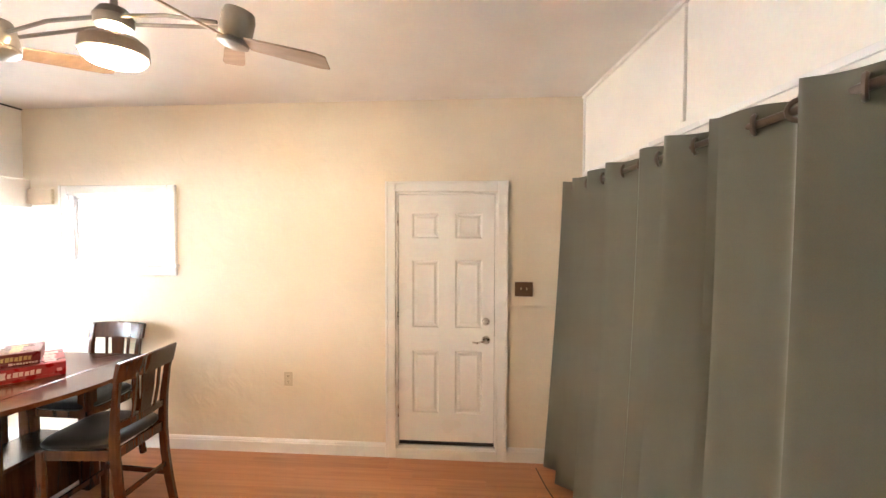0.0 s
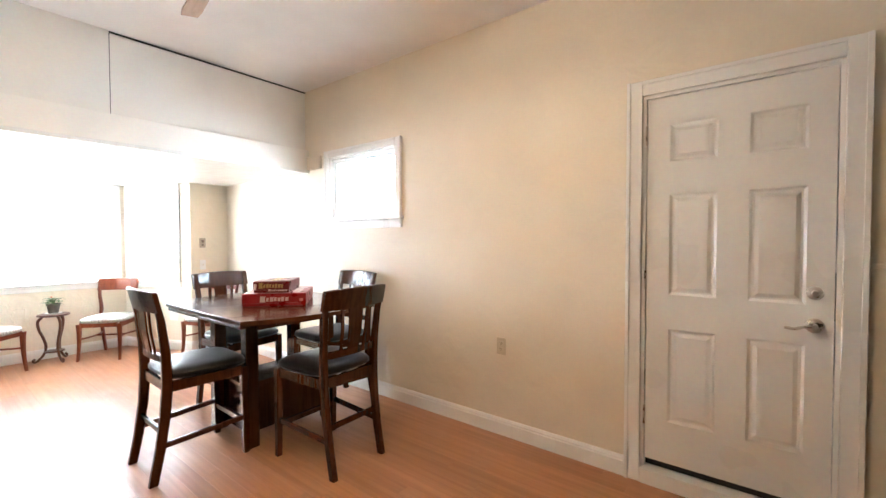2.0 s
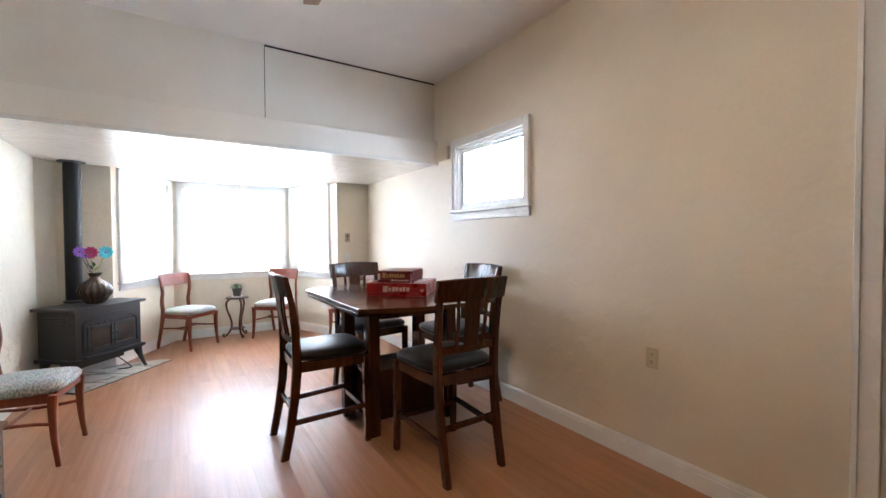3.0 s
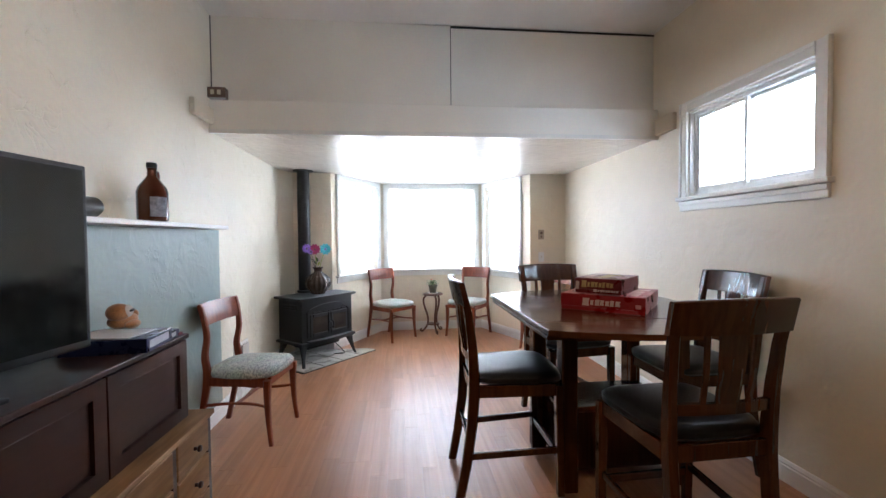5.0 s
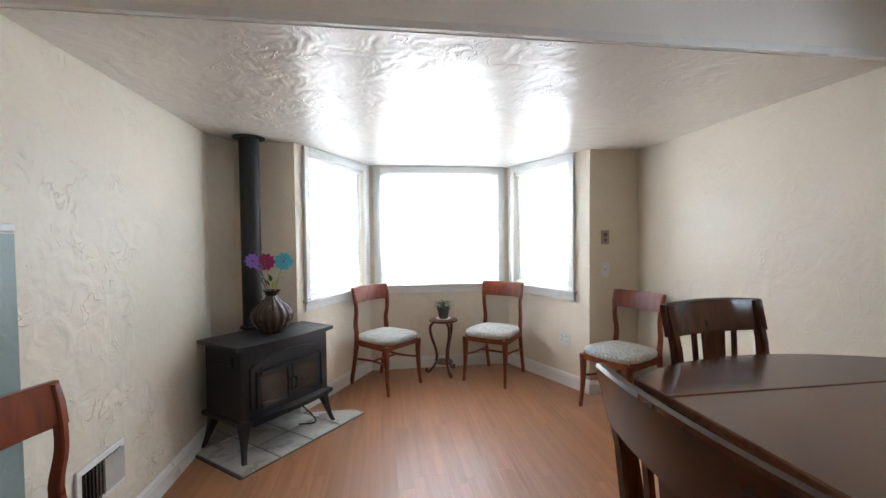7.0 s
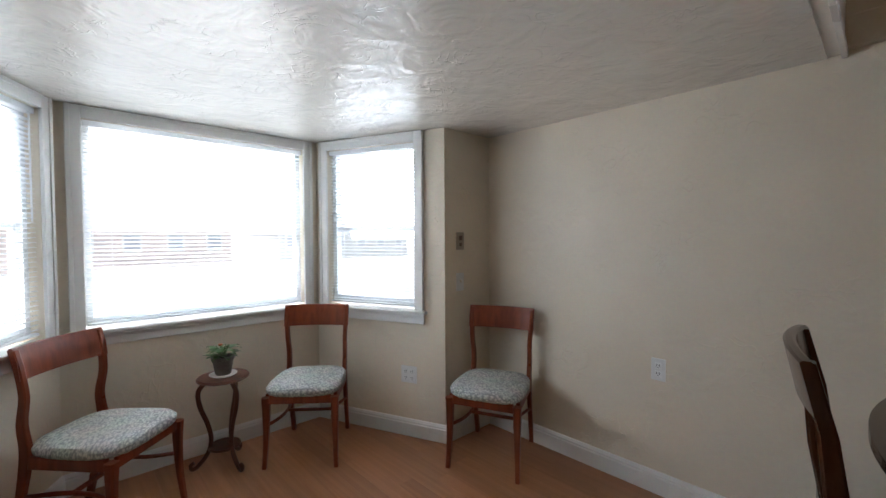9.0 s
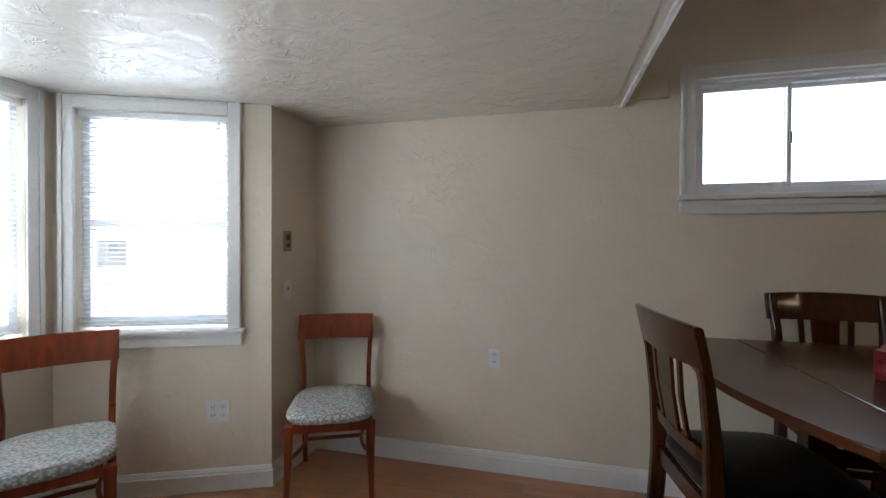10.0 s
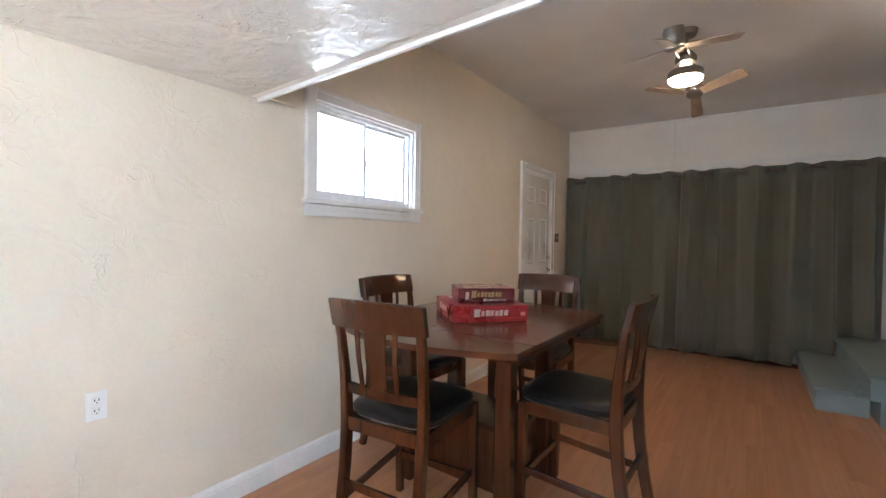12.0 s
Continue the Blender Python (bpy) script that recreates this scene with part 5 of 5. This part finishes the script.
bm = bmesh.new()
ellipsoid(bm, (-0.01, 0, 0.032), (0.072, 0.046, 0.032))
ellipsoid(bm, (0.035, 0.004, 0.07), (0.042, 0.04, 0.034))
ellipsoid(bm, (-0.062, 0.012, 0.048), (0.022, 0.022, 0.018))
ellipsoid(bm, (0.02, 0.045, 0.020), (0.045, 0.022, 0.016))
body_faces = len(bm.faces)
ellipsoid(bm, (0.026, 0.026, 0.072), (0.036, 0.022, 0.025))
face_faces = len(bm.faces)
ellipsoid(bm, (0.022, 0.042, 0.075), (0.024, 0.009, 0.007))
toy = tagged(part("plush_toy", bm, PLUSH, None, "", True), "small tan plush toy with a pale face lying on game boxes", "toy")
toy.data.materials.append(PLUSH_PALE)
toy.data.materials.append(BLACK_PLASTIC)
for f in toy.data.polygons:
    f.material_index = 0 if f.index < body_faces else (1 if f.index < face_faces else 2)
toy.matrix_world = pose(-2.735, 0.875, KT + 0.0505, 0, 0, 10)

btl = thing("growler_bottle", "brown glass growler with a loop handle and pale label", "bottle", pose(-3.175, 0.755, 1.3805))
part("body", lathe(bmesh.new(), [(0.06, 0), (0.066, 0.005), (0.067, 0.14), (0.06, 0.165), (0.035, 0.20), (0.021, 0.22), (0.019, 0.25), (0.022, 0.252), (0.022, 0.258), (0.012, 0.259)], 32), AMBER_GLASS, btl, smooth=True)
part("cap", lathe(bmesh.new(), [(0.021, 0.2595), (0.023, 0.262), (0.023, 0.282), (0.02, 0.285), (0.002, 0.285)], 20), BLACK_PLASTIC, btl, smooth=True)
part("handle", tube(bmesh.new(), curve_points([(-0.019, 0.0, 0.24), (-0.045, 0.0, 0.245), (-0.056, 0.0, 0.22), (-0.046, 0.0, 0.19)], 5), 0.007, 8), AMBER_GLASS, btl, smooth=True)
bm = bmesh.new()
ring = []
for z in (0.02, 0.115):
    ring.append([(0.068 * math.cos(a), 0.068 * math.sin(a), z) for a in (radians(20 + 5 * k) for k in range(14))])
loft(bm, ring, closed=False)
part("label", bm, LABEL, btl)
spk = thing("speaker", "black rounded cylindrical speaker lying on the ledge", "speaker", pose(-2.80, 0.75, 1.3805))
bm = lathe(bmesh.new(), [(0.02, 0), (0.034, 0.004), (0.04, 0.016), (0.04, 0.234), (0.034, 0.246), (0.02, 0.25)], 20)
bm.transform(Matrix.Translation((0, 0, 0.04)) @ Matrix.Rotation(math.pi / 2, 4, "Y"))
part("body", bm, BLACK_PLASTIC, spk, smooth=True)

# ---- ceiling fan with two heads and a lamp ----
fan = thing("ceiling_fan", "twin-head pewter ceiling fan with maple blades and a lit bowl lamp", "ceiling fan", pose(-1.735, 2.285, 0.041, 0, 0, -1))
part("canopy", lathe(bmesh.new(), [(0.02, HIGH - 0.085), (0.065, HIGH - 0.08), (0.075, HIGH - 0.041)], 24), FAN_METAL, fan, smooth=True)
part("down_rod", lathe(bmesh.new(), [(0.014, 2.66), (0.014, HIGH - 0.08)], 14), FAN_METAL, fan, smooth=True)
part("hub", lathe(bmesh.new(), [(0.03, 2.580), (0.066, 2.584), (0.072, 2.62), (0.05, 2.655), (0.02, 2.662)], 24), FAN_METAL, fan, smooth=True)
part("lamp_housing", lathe(bmesh.new(), [(0.05, 2.552), (0.09, 2.540), (0.116, 2.518), (0.120, 2.474), (0.112, 2.470), (0.110, 2.480), (0.05, 2.484)], 32), FAN_METAL, fan, smooth=True)
part("lamp_neck", lathe(bmesh.new(), [(0.028, 2.5525), (0.032, 2.558), (0.032, 2.574), (0.028, 2.5795)], 20), LAMP_GLOW, fan, "glowing glass neck above the lamp", smooth=True)
part("lamp_bowl", lathe(bmesh.new(), [(0.108, 2.479), (0.107, 2.460), (0.094, 2.446), (0.055, 2.438), (0.005, 2.436)], 32), LAMP_GLOW, fan, "lit frosted glass bowl", smooth=True)


def fan_head(s, turn):
    cx = s * 0.51
    tilt = Matrix.Translation((cx, 0, 2.53)) @ Matrix.Rotation(radians(14 * s), 4, "Y")
    for dy in (-0.035, 0.035):
        part("arm", tube(bmesh.new(), [(s * 0.06, dy, 2.61), (s * 0.25, dy * 1.2, 2.60), (cx - s * 0.06, dy * 0.6, 2.575)], 0.008, 8), FAN_METAL, fan, smooth=True)
    bm = lathe(bmesh.new(), [(0.03, 0.10), (0.055, 0.095), (0.062, 0.07), (0.062, 0.01), (0.05, -0.01), (0.03, -0.014)], 24)
    bm.transform(tilt)
    motor = part("motor", bm, FAN_METAL, fan, smooth=True)
    bm = lathe(bmesh.new(), [(0.045, -0.016), (0.06, -0.022), (0.058, -0.035), (0.03, -0.046), (0.003, -0.048)], 24)
    bm.transform(tilt)
    part("hub_cap", bm, FAN_METAL, motor, smooth=True)
    for k in range(3):
        m = tilt @ Matrix.Rotation(radians(turn + 120 * k), 4, "Z") @ Matrix.Rotation(radians(-13), 4, "X")
        ol = []
        for i in range(9):
            t = i / 8
            ol.append((0.06 + 0.325 * t, -0.036 - 0.012 * t + (0.01 if i == 8 else 0)))
        ol += [(x, -y) for x, y in reversed(ol)]
        bm = prism(bmesh.new(), ol, -0.024, -0.017, 0.0015)
        bm.transform(m)
        part("blade", bm, BLADE, fan)
    return motor


fan_head(1, 3)
fan_head(-1, 58)

# ---- small fixtures ----


def outlet(m, label, plate_mat, w=0.07, h=0.115, gangs=1):
    ob = thing("outlet", label, "outlet", m)
    part("plate", boxed(-w / 2, w / 2, 0, 0.006, -h / 2, h / 2, 0.0025), plate_mat, ob)
    for g in range(gangs):
        x = (g - (gangs - 1) / 2) * 0.046
        for z in (-0.021, 0.021):
            rec = part("socket", boxed(x - 0.016, x + 0.016, 0.0055, 0.0085, z - 0.014, z + 0.014, 0.003), plate_mat, ob)
            bm = boxed(x - 0.008, x - 0.005, 0.008, 0.0092, z - 0.002, z + 0.008)
            box(bm, x + 0.005, x + 0.008, 0.008, 0.0092, z - 0.002, z + 0.007)
            box(bm, x - 0.002, x + 0.002, 0.008, 0.0092, z - 0.010, z - 0.006)
            part("slots", bm, SLOT, rec)
    return ob


def facing(x, y, z, deg):
    """A pose on a wall: local +y points into the room."""
    return pose(x, y, z, 0, 0, deg)


outlet(facing(-1.795, NORTH, 0.615, 180), "ivory wall outlet above the baseboard", IVORY)
outlet(facing(-4.71, NORTH, 0.648, 180), "white wall outlet above the baseboard", WHITE_PLASTIC)
bn = math.degrees(math.atan2(BAY_CN - BAY_N, BAY_X - STUB_X))
outlet(facing(-6.10, BAY_N + (BAY_CN - BAY_N) * (-6.10 - STUB_X) / (BAY_X - STUB_X), 0.415, bn), "white double wall outlet in the bay", WHITE_PLASTIC, 0.118, 0.115, 2)
sw = thing("switch_plate", "brown double light switch plate beside the door", "switch", facing(0.108, NORTH, 1.373, 180))
part("plate", boxed(-0.07, 0.07, 0, 0.007, -0.057, 0.057, 0.003), BROWN_PLASTIC, sw)
for x in (-0.022, 0.022):
    part("toggle", boxed(x - 0.004, x + 0.004, 0.006, 0.016, -0.004, 0.014, 0.0015), IVORY, sw)
th = thing("thermostat", "tan wall thermostat plate with a dark dial", "thermostat", facing(STUB_X, 3.65, 1.312, -90))
part("plate", boxed(-0.035, 0.035, 0, 0.008, -0.058, 0.058, 0.003), TAN_PLASTIC, th)
part("dial", boxed(-0.014, 0.014, 0.0075, 0.014, 0.004, 0.036, 0.003), BROWN_PLASTIC, th)
part("lever", boxed(-0.010, 0.010, 0.0075, 0.013, -0.036, -0.012, 0.002), BROWN_PLASTIC, th)
lsw = thing("switch_plate", "ivory single light switch plate", "switch", facing(STUB_X, 3.65, 1.04, -90))
part("plate", boxed(-0.035, 0.035, 0, 0.006, -0.06, 0.06, 0.003), WHITE_PLASTIC, lsw)
part("toggle", boxed(-0.004, 0.004, 0.0055, 0.015, -0.004, 0.014, 0.0015), IVORY, lsw)
jb = thing("junction_box", "brown surface outlet box on the beam with a short cord", "outlet box", facing(BEAM_X - 0.0445, SOUTH + 0.055, 2.30, -90))
part("body", boxed(-0.062, 0.062, 0, 0.060, -0.032, 0.04, 0.004), BROWN_PLASTIC, jb)
for x in (-0.022, 0.022):
    part("socket", boxed(x - 0.012, x + 0.012, 0.0595, 0.062, -0.012, 0.02, 0.002), IVORY, jb)
part("cord", tube(bmesh.new(), curve_points([(-0.058, 0.03, -0.03), (-0.066, 0.036, -0.05), (-0.055, 0.036, -0.058), (-0.044, 0.03, -0.04)], 4), 0.004, 6), CORD, jb)
part("cable", boxed(0.047, 0.053, 0.0, 0.005, 0.041, HIGH - 2.30 - 0.004), CORD, jb, "dark vertical cable")
part("hook", tube(bmesh.new(), [(0.03, 0.02, -0.19), (0.05, 0.05, -0.185), (0.03, 0.075, -0.18)], 0.006, 6), CORD, jb)
vent = thing("floor_register", "white metal wall register with dark louvres", "vent", facing(-4.50, SOUTH, 0.355, 0))
part("frame", boxed(-0.145, 0.145, 0, 0.012, -0.095, 0.095, 0.004), WHITE_PLASTIC, vent)
part("opening", boxed(-0.12, 0.12, 0.0115, 0.0135, -0.07, 0.07), SLOT, vent)
for k in range(12):
    x = -0.115 + k * 0.0205
    bm = boxed(-0.0012, 0.0012, -0.007, 0.007, -0.07, 0.07)
    bm.transform(Matrix.Translation((x, 0.0205, 0)) @ Matrix.Rotation(radians(50 if k < 6 else -50), 4, "Z"))
    part("louvre", bm, WHITE_PLASTIC if k < 6 else GREY_METAL, vent)
dc = thing("door_chime", "small white alarm box over the curtain's end", "sensor", facing(EAST - 0.0, NORTH - 0.06, 2.12, 90))
part("body", boxed(-0.03, 0.03, 0, 0.03, -0.04, 0.04, 0.006), WHITE_PLASTIC, dc)

cable = thing("floor_cable", "thin black cable lying along the curtain hem", "cable")
part("cord", tube(bmesh.new(), curve_points([(0.20, 3.86, 0.004), (0.24, 3.60, 0.004), (0.31, 3.30, 0.004), (0.36, 3.0, 0.004)], 6), 0.004, 6), CORD, cable)

# ---- houses across the street ----


def far_house(x, y, w, d, h, mat, label):
    ho = thing("house", label, "house", pose(x, y, -0.7))
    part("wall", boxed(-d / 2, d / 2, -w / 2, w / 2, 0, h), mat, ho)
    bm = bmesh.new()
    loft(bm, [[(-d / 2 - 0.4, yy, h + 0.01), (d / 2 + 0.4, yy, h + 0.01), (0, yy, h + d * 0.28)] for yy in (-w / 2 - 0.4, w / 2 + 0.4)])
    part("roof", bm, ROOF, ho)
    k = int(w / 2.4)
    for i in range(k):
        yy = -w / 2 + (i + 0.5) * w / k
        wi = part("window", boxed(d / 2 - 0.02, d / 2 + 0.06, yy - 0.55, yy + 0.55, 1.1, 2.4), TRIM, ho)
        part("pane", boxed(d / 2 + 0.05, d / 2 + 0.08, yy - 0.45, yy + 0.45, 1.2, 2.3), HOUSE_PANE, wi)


far_house(-44, 5.5, 13, 8, 3.0, BRICK_RED, "low red house across the street, lightened as if overexposed")
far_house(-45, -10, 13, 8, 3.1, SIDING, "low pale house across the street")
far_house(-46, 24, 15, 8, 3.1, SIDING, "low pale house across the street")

# ---- glowing sheet added for the overexposed sky in the west ----
bm = bmesh.new()
arc = [(-95 * math.cos(a), 2.4 + 95 * math.sin(a)) for a in (radians(-56 + 8 * k) for k in range(15))]
loft(bm, [[(x, y, -0.71), (x, y, 60.0), (x * 1.01, y * 1.01, 60.0), (x * 1.01, y * 1.01, -0.71)] for x, y in arc])
structure("backdrop", bm, glowing("white_sky_glow", (0.95, 0.98, 1.0), 1.7), "glowing white backdrop for the overexposed sky beyond the houses", "sky")

# ---- floor strips ----
strip_meshes = {}
floor_ob = bpy.data.objects["floor"]
width = 0.0945
y = SOUTH - 0.002
while y < NORTH:
    x = EAST - random.uniform(0.1, 1.2)
    x1 = EAST
    end = STUB_X if (y < BAY_S or y > BAY_N) else BAY_X - 0.12
    while x1 > end:
        ln = random.choice((1.1, 0.9, 0.7)) if x1 < EAST else random.choice((0.4, 0.75, 1.05))
        x0 = max(end, x1 - ln)
        wd = min(width, NORTH - y)
        key = (round(x1 - x0, 3), round(wd, 3))
        if key not in strip_meshes:
            bm = bmesh.new()
            a, b, g = key[0] / 2 - 0.0002, key[1] - 0.0002, 0.0006
            loft(bm, [[(-a, 0.0004, z0), (a, 0.0004, z0), (a, b, z0), (-a, b, z0)] if i < 2 else [(-a + g, g, z0), (a - g, g, z0), (a - g, b - g, z0), (-a + g, b - g, z0)] for i, z0 in enumerate((-0.012, -0.0005, 0.0))])
            first = part("plank", bm, FLOOR_WOOD, floor_ob)
            strip_meshes[key] = first.data
            ob = first
        else:
            ob = new("plank", strip_meshes[key])
            ob.parent = floor_ob
        ob.location = ((x0 + x1) / 2, y, 0)
        x1 = x0
    y += width
